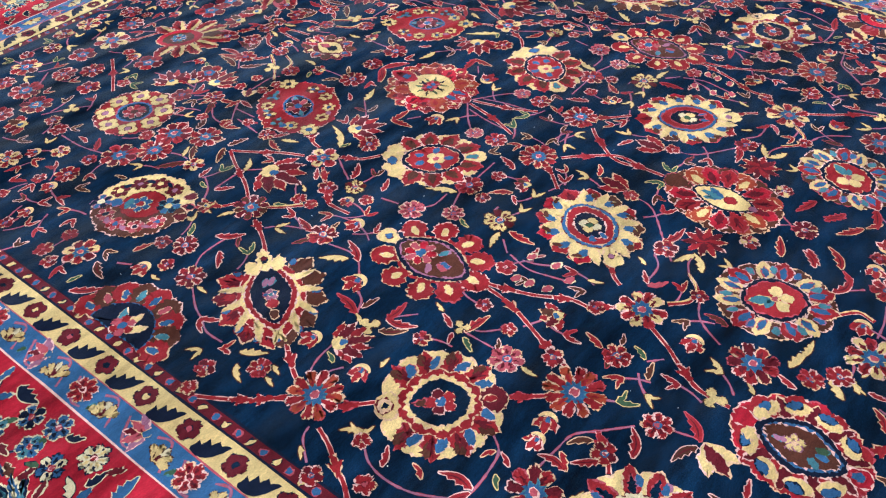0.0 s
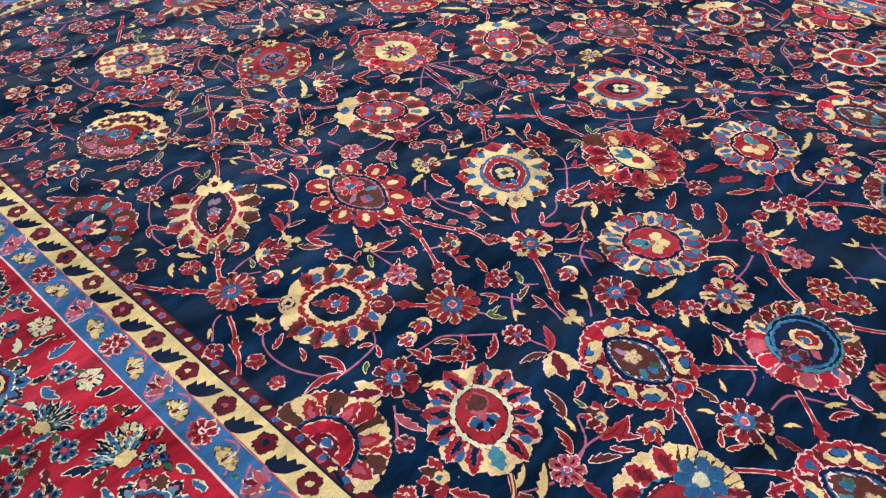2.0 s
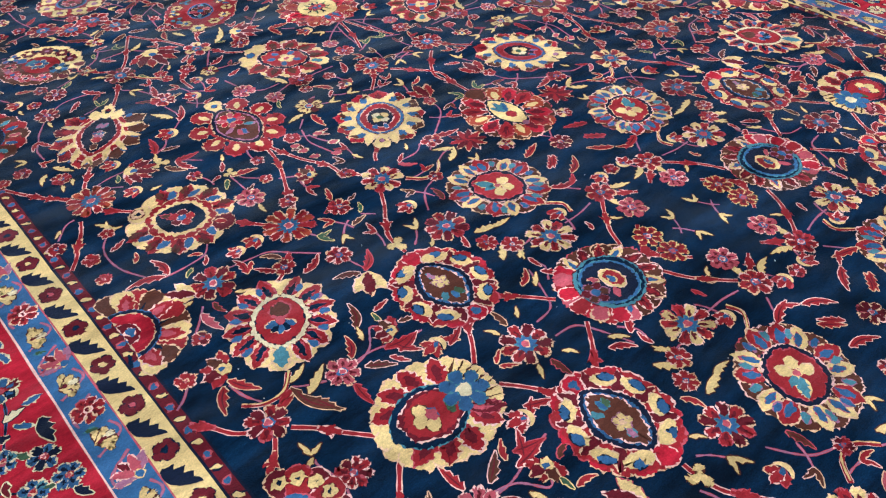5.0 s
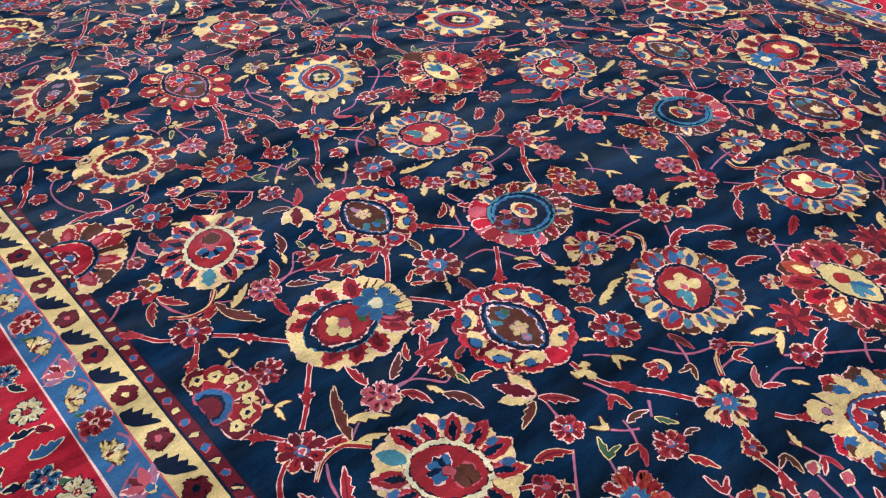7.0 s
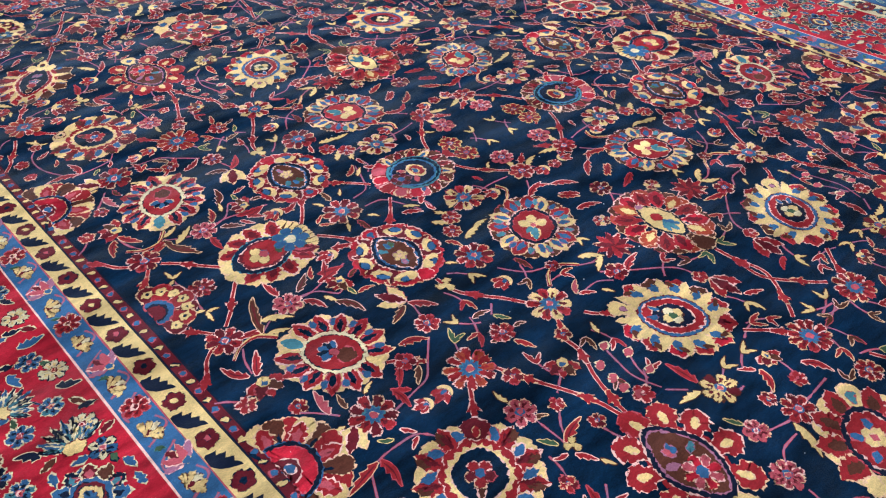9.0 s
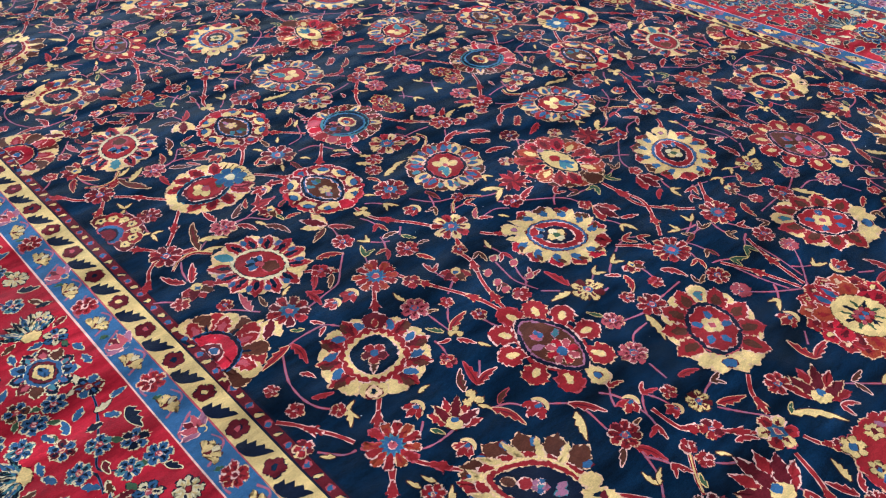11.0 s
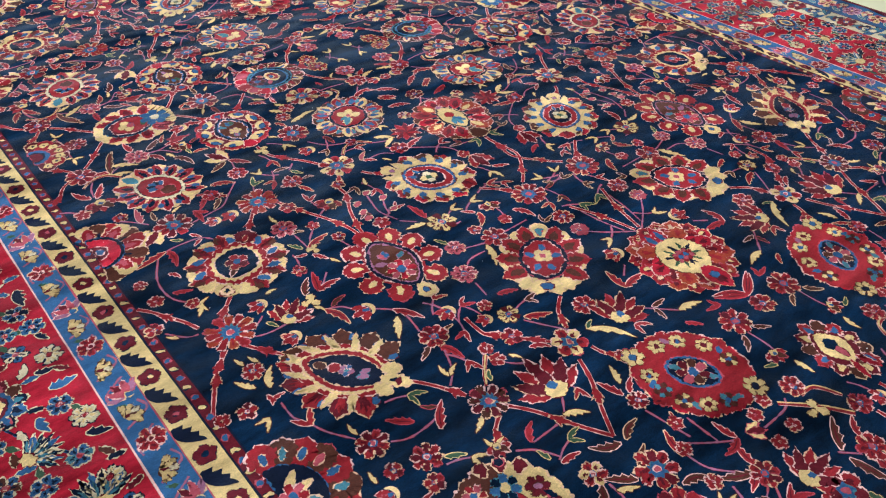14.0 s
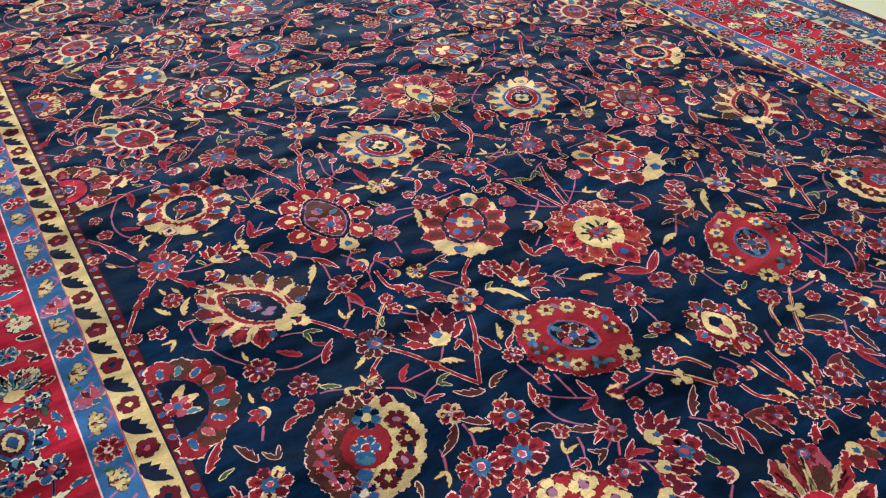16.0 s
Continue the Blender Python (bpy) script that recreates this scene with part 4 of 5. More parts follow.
flowers(
    (0.598, 0.834, 0.023, "r5"),
    (0.8, 0.838, 0.028, "r5"),
    (1.332, 0.891, 0.02, "r4"),
    (0.687, 0.906, 0.039, "tul"),
    (0.87, 0.926, 0.042, "r6p"),
    (0.141, 0.966, 0.023, "r4"),
    (0.788, 0.973, 0.02, "r4"),
    (1.325, 0.983, 0.024, "r4"),
    (1.248, 1.059, 0.019, "r4"),
    (0.852, 1.073, 0.017, "knot"),
    (1.377, 1.09, 0.025, "r5"),
    (1.107, 1.187, 0.026, "budc"),
    (0.459, 1.223, 0.048, "blc"),
    (0.281, 1.257, 0.031, "tul"),
    (0.984, 1.267, 0.026, "knot"),
    (0.134, 1.294, 0.06, "r10"),
    (0.512, 1.35, 0.032, "r6p"),
    (1.099, 1.356, 0.027, "budc"),
    (0.379, 1.389, 0.043, "r7"),
    (1.242, 1.394, 0.029, "r6"),
    (0.888, 1.397, 0.032, "budc"),
    (0.138, 1.454, 0.035, "r6"),
    (0.569, 1.46, 0.039, "r8p"),
    (1.379, 1.488, 0.018, "r4"),
)
flowers(
    (0.145, 1.534, 0.029, "r6p"),
    (0.614, 1.599, 0.021, "r4"),
    (0.802, 1.6, 0.042, "r7"),
    (0.586, 1.668, 0.033, "blc"),
    (0.154, 1.688, 0.03, "budc"),
    (0.724, 1.723, 0.019, "r4"),
    (0.639, 1.736, 0.03, "r5"),
    (1.136, 1.777, 0.041, "r8"),
    (0.393, 1.779, 0.036, "r6"),
    (0.534, 1.851, 0.051, "r5c"),
    (0.838, 1.86, 0.053, "r8b"),
    (1.062, 1.889, 0.038, "r8"),
    (1.192, 1.915, 0.026, "budc"),
    (0.459, 1.978, 0.024, "r5"),
    (0.917, 1.982, 0.026, "tul"),
    (0.122, 2.094, 0.047, "r7"),
    (0.549, 2.097, 0.027, "r7"),
    (0, 2.102, 0.036, "r7"),
    (1.253, 2.112, 0.051, "r6c"),
    (0.798, 2.17, 0.033, "r5c"),
    (0.534, 2.203, 0.018, "r4"),
    (0.147, 2.238, 0.028, "tul"),
    (0.675, 2.256, 0.055, "r7"),
    (0.581, 2.262, 0.019, "r4"),
)
flowers(
    (0.309, 2.301, 0.013, "r4"),
    (0.364, 2.314, 0.013, "r4"),
    (0.211, 2.322, 0.032, "r6"),
    (0.823, 2.337, 0.059, "r10"),
    (0.722, 2.36, 0.063, "r7"),
    (0.603, 2.36, 0.019, "r4"),
    (0.318, 2.391, 0.011, "r4"),
    (0.39, 2.397, 0.01, "r4"),
    (0.233, 2.401, 0.028, "knot"),
    (0.907, 2.409, 0.061, "r8"),
    (0.494, 2.423, 0.035, "r7"),
    (0.13, 2.461, 0.031, "r6"),
    (0.552, 2.531, 0.04, "r5"),
    (0.233, 2.545, 0.04, "r6"),
    (0.394, 2.566, 0.052, "r5"),
    (1.007, 2.587, 0.031, "r5c"),
    (0.123, 2.62, 0.039, "r5"),
    (0.03, 2.646, 0.034, "r6b"),
    (0.353, 2.665, 0.022, "budc"),
    (0.937, 2.706, 0.032, "r4"),
    (0.164, 2.724, 0.045, "r5"),
    (0.835, 2.783, 0.026, "knot"),
    (0.476, 2.819, 0.054, "r5"),
    (0.716, 2.857, 0.041, "r5"),
)
flowers(
    (0.053, 2.953, 0.063, "r5"),
    (0.861, 3.032, 0.059, "r7"),
    (0.45, 3.084, 0.075, "r8c"),
    (0.584, 3.086, 0.051, "r5"),
    (0.767, 3.184, 0.058, "r6c"),
)

# tulips: foot, direction, length, dye
tulips(
    (0.815, 0.447, -60, 0.089, "cT"),
    (1.184, 0.681, 41, 0.079, "cT"),
    (1.078, 1.295, -139, 0.094, "rU"),
    (0.123, 0.989, 92, 0.095, "rT"),
    (0.364, 1.883, -141, 0.112, "rU"),
    (0.681, 1.956, -93, 0.138, "rU"),
    (0.439, 2.495, -177, 0.104, "rU"),
    (0.474, 2.563, 134, 0.088, "rU"),
    (0.424, 2.329, 147, 0.051, "cT"),
    (0.522, 2.619, 120, 0.099, "rU"),
)

# a spray of cherries
cherries((0.551, 0.936), (0.525, 0.993), (0.613, 0.969), (0.624, 1.018), (0.628, 1.056), (0.533, 1.065), (0.616, 1.092))

# ---- stems: kind, then the places they pass ----
stem("m", (1.23, 0.02), (1.24, 0.06), (1.24, 0.08))
stem("m", (0.62, 0.03), (0.56, 0.04), (0.53, 0.09), (0.50, 0.17))
stem("t", (0.82, 0.04), (0.78, 0.09), (0.73, 0.17))
stem("t", (0.53, 0.05), (0.58, 0.11), (0.63, 0.16))
stem("t", (0.25, 0.07), (0.22, 0.13), (0.17, 0.19), (0.14, 0.22))
stem("t", (0.15, 0.09), (0.20, 0.04), (0.23, -0.01))
stem("t", (1.23, 0.18), (1.19, 0.14), (1.16, 0.10), (1.11, 0.04))
stem("t", (0.03, 0.18), (0.07, 0.21))
stem("t", (1.27, 0.18), (1.29, 0.15), (1.32, 0.12))
stem("m", (0.47, 0.19), (0.46, 0.15), (0.49, 0.11))
stem("t", (1.24, 0.21), (1.22, 0.24), (1.18, 0.26))
stem("m", (1.03, 0.22), (0.97, 0.24), (0.93, 0.29), (0.91, 0.28))
stem("t", (1.29, 0.22), (1.33, 0.25), (1.36, 0.30), (1.39, 0.33))
stem("m", (1.03, 0.23), (0.97, 0.23), (0.90, 0.21), (0.84, 0.20))
stem("m", (1.10, 0.23), (1.14, 0.25), (1.17, 0.27))
stem("m", (0.17, 0.24), (0.23, 0.23), (0.29, 0.23))
stem("a", (0.24, 0.25), (0.23, 0.29), (0.27, 0.33))
stem("m", (1.24, 0.28), (1.26, 0.32), (1.27, 0.37))
stem("m", (0.48, 0.29), (0.45, 0.25), (0.41, 0.25), (0.39, 0.27))
stem("m", (0.14, 0.30), (0.18, 0.35))
stem("a", (1.15, 0.31), (1.19, 0.27), (1.24, 0.27), (1.28, 0.30))
stem("t", (0.69, 0.44), (0.69, 0.48), (0.68, 0.53), (0.64, 0.59), (0.61, 0.63), (0.57, 0.70))
stem("m", (0.81, 0.47), (0.82, 0.51), (0.82, 0.53))
stem("m", (0.53, 0.53), (0.50, 0.58), (0.47, 0.61), (0.42, 0.63))
stem("m", (0.00, 0.54), (0.03, 0.58), (0.07, 0.61))
stem("m", (1.27, 0.54), (1.23, 0.58), (1.19, 0.63))
stem("t", (1.00, 0.58), (0.97, 0.60), (0.92, 0.65))
stem("m", (0.86, 0.59), (0.89, 0.62), (0.92, 0.65))
stem("m", (0.68, 0.65), (0.65, 0.62))
stem("m", (0.35, 0.69), (0.31, 0.71), (0.28, 0.71))
stem("a", (0.48, 0.69), (0.44, 0.65), (0.39, 0.65), (0.35, 0.69))
stem("m", (1.08, 0.71), (1.01, 0.70), (0.96, 0.69), (0.92, 0.65))
stem("m", (0.33, 0.75), (0.27, 0.80), (0.16, 0.89), (0.14, 0.96))
stem("t", (0.89, 0.77), (0.92, 0.81), (0.96, 0.86))
stem("m", (0.44, 0.77), (0.37, 0.77), (0.33, 0.80))
stem("t", (0.56, 0.78), (0.59, 0.83))
stem("t", (0.81, 0.79), (0.79, 0.84), (0.77, 0.89), (0.73, 0.98), (0.71, 1.04), (0.70, 1.11))
stem("m", (1.24, 0.81), (1.28, 0.89), (1.29, 0.96), (1.28, 1.01), (1.26, 1.04))
stem("t", (0.61, 0.82), (0.61, 0.90), (0.65, 0.98), (0.68, 1.07), (0.69, 1.12))
stem("t", (0.49, 0.82), (0.47, 0.85), (0.42, 0.89))
stem("m", (1.06, 0.84), (1.09, 0.80), (1.14, 0.79), (1.20, 0.79), (1.24, 0.80))
stem("m", (0.71, 0.92), (0.76, 0.95))
stem("t", (-0.00, 0.93), (-0.00, 0.99), (-0.01, 1.09), (0.06, 1.19), (0.10, 1.23))
stem("m", (0.86, 0.97), (0.86, 1.03), (0.86, 1.06))
stem("t", (1.38, 0.98), (1.35, 1.02), (1.33, 1.06), (1.30, 1.11), (1.28, 1.16))
stem("m", (0.80, 0.99), (0.83, 1.02), (0.84, 1.04))
stem("m", (0.56, 1.08), (0.55, 1.04), (0.53, 1.00))
stem("t", (1.15, 1.10), (1.18, 1.13), (1.21, 1.16))
stem("m", (1.36, 1.12), (1.32, 1.17), (1.29, 1.18))
stem("m", (0.56, 1.12), (0.58, 1.05), (0.57, 0.99), (0.56, 0.95))
stem("m", (0.56, 1.13), (0.52, 1.17))
stem("t", (0.24, 1.16), (0.19, 1.21), (0.16, 1.25))
stem("m", (0.88, 1.19), (0.93, 1.24))
stem("m", (1.12, 1.23), (1.15, 1.25), (1.18, 1.25))
stem("m", (0.43, 1.26), (0.41, 1.26))
stem("m", (1.20, 1.27), (1.17, 1.29), (1.13, 1.30), (1.08, 1.30))
stem("t", (1.22, 1.28), (1.20, 1.32), (1.16, 1.38), (1.12, 1.43))
stem("t", (1.26, 1.28), (1.31, 1.33), (1.35, 1.39), (1.39, 1.46))
stem("t", (1.27, 1.28), (1.29, 1.31), (1.31, 1.33))
stem("m", (0.97, 1.32), (0.93, 1.34), (0.91, 1.37))
stem("m", (0.49, 1.37), (0.43, 1.39), (0.42, 1.39))
stem("m", (0.35, 1.39), (0.27, 1.39), (0.24, 1.39))
stem("m", (0.86, 1.41), (0.82, 1.45), (0.81, 1.49), (0.82, 1.56))
stem("m", (0.45, 1.42), (0.51, 1.42), (0.54, 1.44))
stem("t", (0.08, 1.43), (0.04, 1.53), (0.01, 1.65))
stem("m", (0.07, 1.47), (0.06, 1.55), (0.04, 1.63))
stem("m", (0.57, 1.51), (0.58, 1.57))
stem("m", (1.24, 1.53), (1.24, 1.59), (1.22, 1.63), (1.20, 1.68), (1.16, 1.74))
stem("m", (0.15, 1.54), (0.09, 1.60), (0.01, 1.66))
stem("t", (0.69, 1.60), (0.69, 1.68), (0.66, 1.72))
stem("t", (0.95, 1.68), (0.92, 1.72), (0.89, 1.77), (0.87, 1.81))
stem("t", (0.66, 1.70), (0.63, 1.75), (0.57, 1.82))
stem("t", (0.42, 1.71), (0.47, 1.75), (0.50, 1.81))
stem("m", (0.57, 1.71), (0.54, 1.76), (0.50, 1.82))
stem("m", (0.17, 1.74), (0.21, 1.77))
stem("a", (0.74, 1.74), (0.78, 1.78), (0.81, 1.82))
stem("m", (0.88, 1.76), (0.84, 1.72), (0.81, 1.65))
stem("m", (1.10, 1.80), (1.06, 1.82), (1.00, 1.82), (0.95, 1.81))
stem("t", (0.82, 1.89), (0.77, 1.96), (0.72, 2.06), (0.68, 2.13))
stem("m", (0.28, 1.89), (0.23, 1.94), (0.20, 1.97))
stem("t", (0.50, 1.90), (0.49, 1.94), (0.46, 1.98))
stem("t", (0.85, 1.91), (0.89, 1.94), (0.90, 1.97))
stem("t", (0.56, 1.91), (0.59, 1.98), (0.64, 2.06), (0.68, 2.13))
stem("m", (1.20, 1.95), (1.22, 1.99))
stem("m", (0.68, 1.96), (0.73, 2.02))
stem("m", (0.89, 2.01), (0.85, 2.04), (0.82, 2.09))
stem("m", (0.84, 2.02), (0.79, 2.02), (0.73, 2.02))
stem("m", (0.56, 2.13), (0.55, 2.19), (0.54, 2.25))
stem("m", (0.13, 2.14), (0.13, 2.20), (0.14, 2.25))
stem("m", (0.50, 2.21), (0.50, 2.26), (0.50, 2.30))
stem("m", (0.79, 2.21), (0.79, 2.25), (0.80, 2.28))
stem("m", (0.57, 2.25), (0.52, 2.29), (0.46, 2.33))
stem("t", (0.68, 2.31), (0.68, 2.35), (0.68, 2.40))
stem("m", (0.26, 2.33), (0.29, 2.35), (0.38, 2.35))
stem("a", (0.22, 2.35), (0.17, 2.36), (0.14, 2.42))
stem("m", (0.52, 2.40), (0.58, 2.33), (0.59, 2.26))
stem("m", (0.50, 2.45), (0.53, 2.49))
stem("t", (-0.03, 2.46), (-0.02, 2.54), (0.00, 2.60))
stem("m", (0.93, 2.46), (0.95, 2.56), (0.95, 2.67))
stem("a", (0.17, 2.47), (0.22, 2.40), (0.29, 2.33))
stem("m", (0.55, 2.50), (0.51, 2.52), (0.47, 2.55))
stem("m", (0.31, 2.50), (0.27, 2.54))
stem("t", (0.12, 2.50), (0.11, 2.55), (0.05, 2.61))
stem("m", (0.19, 2.57), (0.14, 2.62), (0.09, 2.65))
stem("t", (0.06, 2.68), (0.10, 2.71))
stem("m", (0.37, 2.69), (0.40, 2.71))
stem("m", (0.51, 2.74), (0.49, 2.64), (0.49, 2.53))
stem("m", (0.78, 2.74), (0.84, 2.79), (0.92, 2.84))
stem("t", (0.54, 2.96), (0.60, 2.87), (0.68, 2.76))
stem("t", (0.30, 2.98), (0.40, 3.02), (0.45, 3.08))
stem("m", (0.74, 3.08), (0.85, 3.00), (0.91, 2.97))

# ---- leaves: foot, direction, length, dye ----
leaves(
    (0.783, 0.006, 146, 0.04, "r"),
    (0.715, 0.061, 61, 0.039, "c"),
    (0.643, 0.071, 128, 0.037, "c"),
    (0.682, 0.072, 93, 0.057, "w"),
    (0.51, 0.078, -144, 0.036, "c"),
    (1.238, 0.086, -26, 0.025, "c"),
    (1.238, 0.094, 86, 0.04, "c"),
    (1.238, 0.094, 165, 0.031, "c"),
    (0.531, 0.117, 139, 0.049, "c"),
    (0.824, 0.12, 155, 0.065, "r"),
    (0.556, 0.141, 143, 0.061, "r"),
    (0.48, 0.145, -141, 0.063, "r"),
    (0.837, 0.156, -136, 0.056, "r"),
    (0.255, 0.16, 105, 0.034, "r"),
    (0.18, 0.161, -137, 0.035, "c"),
    (1.058, 0.179, -87, 0.067, "r"),
    (0.923, 0.185, 164, 0.071, "r"),
    (0.948, 0.188, -122, 0.047, "r"),
    (0.468, 0.2, -91, 0.042, "r"),
)
leaves(
    (1.009, 0.204, -142, 0.07, "w"),
    (1.151, 0.211, -111, 0.071, "w"),
    (0.919, 0.214, -123, 0.07, "r"),
    (0.943, 0.215, -173, 0.08, "r"),
    (0.484, 0.216, 135, 0.024, "c"),
    (0.113, 0.226, -99, 0.065, "c"),
    (0.432, 0.226, -167, 0.036, "c"),
    (1.151, 0.227, 147, 0.085, "c"),
    (1.232, 0.241, 172, 0.056, "r"),
    (0.522, 0.241, 136, 0.071, "c"),
    (1.018, 0.245, 114, 0.068, "r"),
    (0.451, 0.245, -56, 0.047, "c"),
    (0.077, 0.25, -158, 0.069, "c"),
    (0.865, 0.259, -162, 0.044, "w"),
    (1.171, 0.269, -113, 0.135, "w"),
    (0.966, 0.271, 110, 0.045, "c"),
    (1.164, 0.282, 156, 0.057, "c"),
    (0.897, 0.29, 93, 0.033, "g"),
    (0.954, 0.311, 113, 0.084, "w"),
)
leaves(
    (0.886, 0.327, 169, 0.046, "r"),
    (0.148, 0.335, 145, 0.052, "r"),
    (0.554, 0.339, 111, 0.05, "r"),
    (0.448, 0.354, -177, 0.059, "c"),
    (0.199, 0.365, -162, 0.082, "r"),
    (0.501, 0.372, -166, 0.076, "c"),
    (0.098, 0.372, 141, 0.082, "r"),
    (1.281, 0.373, -63, 0.077, "r"),
    (1.264, 0.383, -121, 0.079, "r"),
    (0.625, 0.409, 136, 0.036, "c"),
    (0.132, 0.431, 136, 0.064, "r"),
    (0.813, 0.457, 131, 0.076, "r"),
    (0.83, 0.457, 25, 0.068, "w"),
    (0.073, 0.469, -45, 0.061, "r"),
    (0.142, 0.518, 158, 0.079, "r"),
    (0.464, 0.539, 96, 0.059, "w"),
    (0.936, 0.558, 153, 0.074, "r"),
    (1.205, 0.608, -99, 0.078, "s"),
    (0.985, 0.611, 51, 0.059, "r"),
)
leaves(
    (1.105, 0.619, -156, 0.039, "c"),
    (1.164, 0.623, -99, 0.045, "w"),
    (0.727, 0.625, 169, 0.051, "w"),
    (0.949, 0.647, 47, 0.054, "w"),
    (0.677, 0.657, 120, 0.042, "g"),
    (1.047, 0.66, 89, 0.063, "r"),
    (1.201, 0.663, -17, 0.03, "c"),
    (0.324, 0.666, 141, 0.073, "c"),
    (1.014, 0.689, -45, 0.045, "r"),
    (0.27, 0.709, 32, 0.066, "c"),
    (0.754, 0.72, 156, 0.039, "w"),
    (0.669, 0.723, 162, 0.033, "w"),
    (0.706, 0.758, 112, 0.055, "r"),
    (0.449, 0.76, -139, 0.053, "s"),
    (1.111, 0.761, 124, 0.036, "r"),
    (0.443, 0.766, 143, 0.044, "r"),
    (1.143, 0.772, -39, 0.033, "g"),
    (1.21, 0.793, 13, 0.095, "r"),
    (1.2, 0.794, 83, 0.078, "r"),
)
leaves(
    (0.383, 0.8, 120, 0.03, "c"),
    (0.275, 0.803, -163, 0.088, "r"),
    (1.096, 0.805, 31, 0.027, "r"),
    (0.869, 0.884, -87, 0.043, "c"),
    (1.245, 0.895, 118, 0.04, "r"),
    (0.523, 0.898, -109, 0.04, "c"),
    (0.86, 0.962, 155, 0.021, "w"),
    (1.271, 0.982, 155, 0.05, "r"),
    (0.876, 1.049, -58, 0.045, "g"),
    (0.858, 1.058, -165, 0.078, "r"),
    (1.245, 1.069, 114, 0.044, "c"),
    (1.235, 1.071, -163, 0.03, "c"),
    (1.226, 1.073, 56, 0.053, "c"),
    (0.881, 1.081, -19, 0.031, "r"),
    (0.112, 1.091, 152, 0.054, "r"),
    (0.867, 1.095, 120, 0.048, "r"),
    (0.836, 1.143, 114, 0.035, "c"),
    (1.068, 1.158, 180, 0.024, "c"),
    (1.338, 1.16, -45, 0.028, "c"),
)
leaves(
    (0.483, 1.172, -86, 0.081, "r"),
    (0.503, 1.194, -11, 0.065, "c"),
    (0.982, 1.235, -127, 0.069, "w"),
    (0.941, 1.244, -108, 0.079, "r"),
    (0.941, 1.244, -176, 0.07, "r"),
    (0.343, 1.253, -45, 0.041, "r"),
    (1.124, 1.262, 117, 0.031, "g"),
    (0.334, 1.262, 55, 0.066, "r"),
    (0.989, 1.29, 118, 0.036, "c"),
    (0.518, 1.318, -65, 0.04, "g"),
    (0.972, 1.322, 105, 0.086, "r"),
    (0.234, 1.322, 113, 0.072, "r"),
    (0.948, 1.323, -164, 0.051, "w"),
    (1.251, 1.361, -73, 0.034, "c"),
    (1.215, 1.373, -69, 0.026, "c"),
    (0.427, 1.401, 66, 0.093, "c"),
    (0.824, 1.445, 121, 0.087, "r"),
    (1.265, 1.448, -57, 0.057, "c"),
    (1.235, 1.471, -122, 0.07, "c"),
)
leaves(
    (0.833, 1.474, 57, 0.079, "c"),
    (1.254, 1.488, 82, 0.027, "r"),
    (1.258, 1.515, -170, 0.04, "r"),
    (0.552, 1.589, 159, 0.056, "r"),
    (0.77, 1.599, -177, 0.033, "w"),
    (0.835, 1.619, 31, 0.05, "w"),
    (1.218, 1.636, -119, 0.053, "r"),
    (0.812, 1.637, 107, 0.071, "r"),
    (1.215, 1.638, -50, 0.052, "r"),
    (0.56, 1.705, 153, 0.074, "r"),
    (1.149, 1.733, -87, 0.038, "c"),
    (0.861, 1.733, -91, 0.041, "c"),
    (0.857, 1.735, -149, 0.041, "c"),
    (0.691, 1.779, 123, 0.02, "c"),
    (0.949, 1.788, -39, 0.036, "w"),
    (1.022, 1.789, -43, 0.063, "r"),
    (0.628, 1.795, 142, 0.053, "r"),
    (0.244, 1.807, -94, 0.077, "r"),
    (0.244, 1.807, -174, 0.081, "r"),
)
leaves(
    (0.787, 1.814, -120, 0.032, "g"),
    (0.461, 1.846, 126, 0.127, "c"),
    (0.983, 1.848, -130, 0.08, "r"),
    (0.457, 1.849, -153, 0.031, "g"),
    (1.193, 1.871, -92, 0.031, "c"),
    (0.882, 1.884, 31, 0.049, "c"),
    (0.251, 1.909, -179, 0.047, "w"),
    (1.028, 1.916, 149, 0.047, "g"),
    (0.253, 1.917, 83, 0.043, "w"),
    (0.203, 1.966, 166, 0.074, "c"),
    (0.918, 1.972, -78, 0.029, "c"),
    (0.918, 1.972, -165, 0.027, "c"),
    (1.162, 1.992, -158, 0.054, "r"),
    (1.361, 2.004, -131, 0.088, "r"),
    (0.231, 2.008, 132, 0.043, "r"),
    (0.726, 2.009, 147, 0.063, "c"),
    (0.844, 2.015, -136, 0.055, "r"),
    (0.541, 2.034, -113, 0.058, "c"),
    (1.345, 2.038, -164, 0.037, "g"),
)
leaves(
    (1.251, 2.038, -66, 0.07, "w"),
    (0.003, 2.055, -144, 0.099, "r"),
    (0.003, 2.055, -33, 0.09, "r"),
    (0.564, 2.062, -72, 0.065, "r"),
    (0.545, 2.069, -143, 0.05, "r"),
    (0.844, 2.078, -77, 0.022, "g"),
    (0.83, 2.104, 174, 0.05, "r"),
    (0.1, 2.137, 141, 0.045, "w"),
    (0.153, 2.14, 47, 0.054, "w"),
    (0.683, 2.155, -30, 0.073, "w"),
    (0.664, 2.156, -160, 0.065, "w"),
    (0.806, 2.202, 38, 0.09, "w"),
    (0.529, 2.207, -107, 0.024, "r"),
    (0.789, 2.234, 152, 0.051, "c"),
    (0.731, 2.245, -40, 0.071, "w"),
    (0.711, 2.251, -139, 0.083, "w"),
    (0.175, 2.257, -26, 0.03, "g"),
    (0.597, 2.273, -107, 0.072, "r"),
    (0.127, 2.279, 94, 0.051, "c"),
)
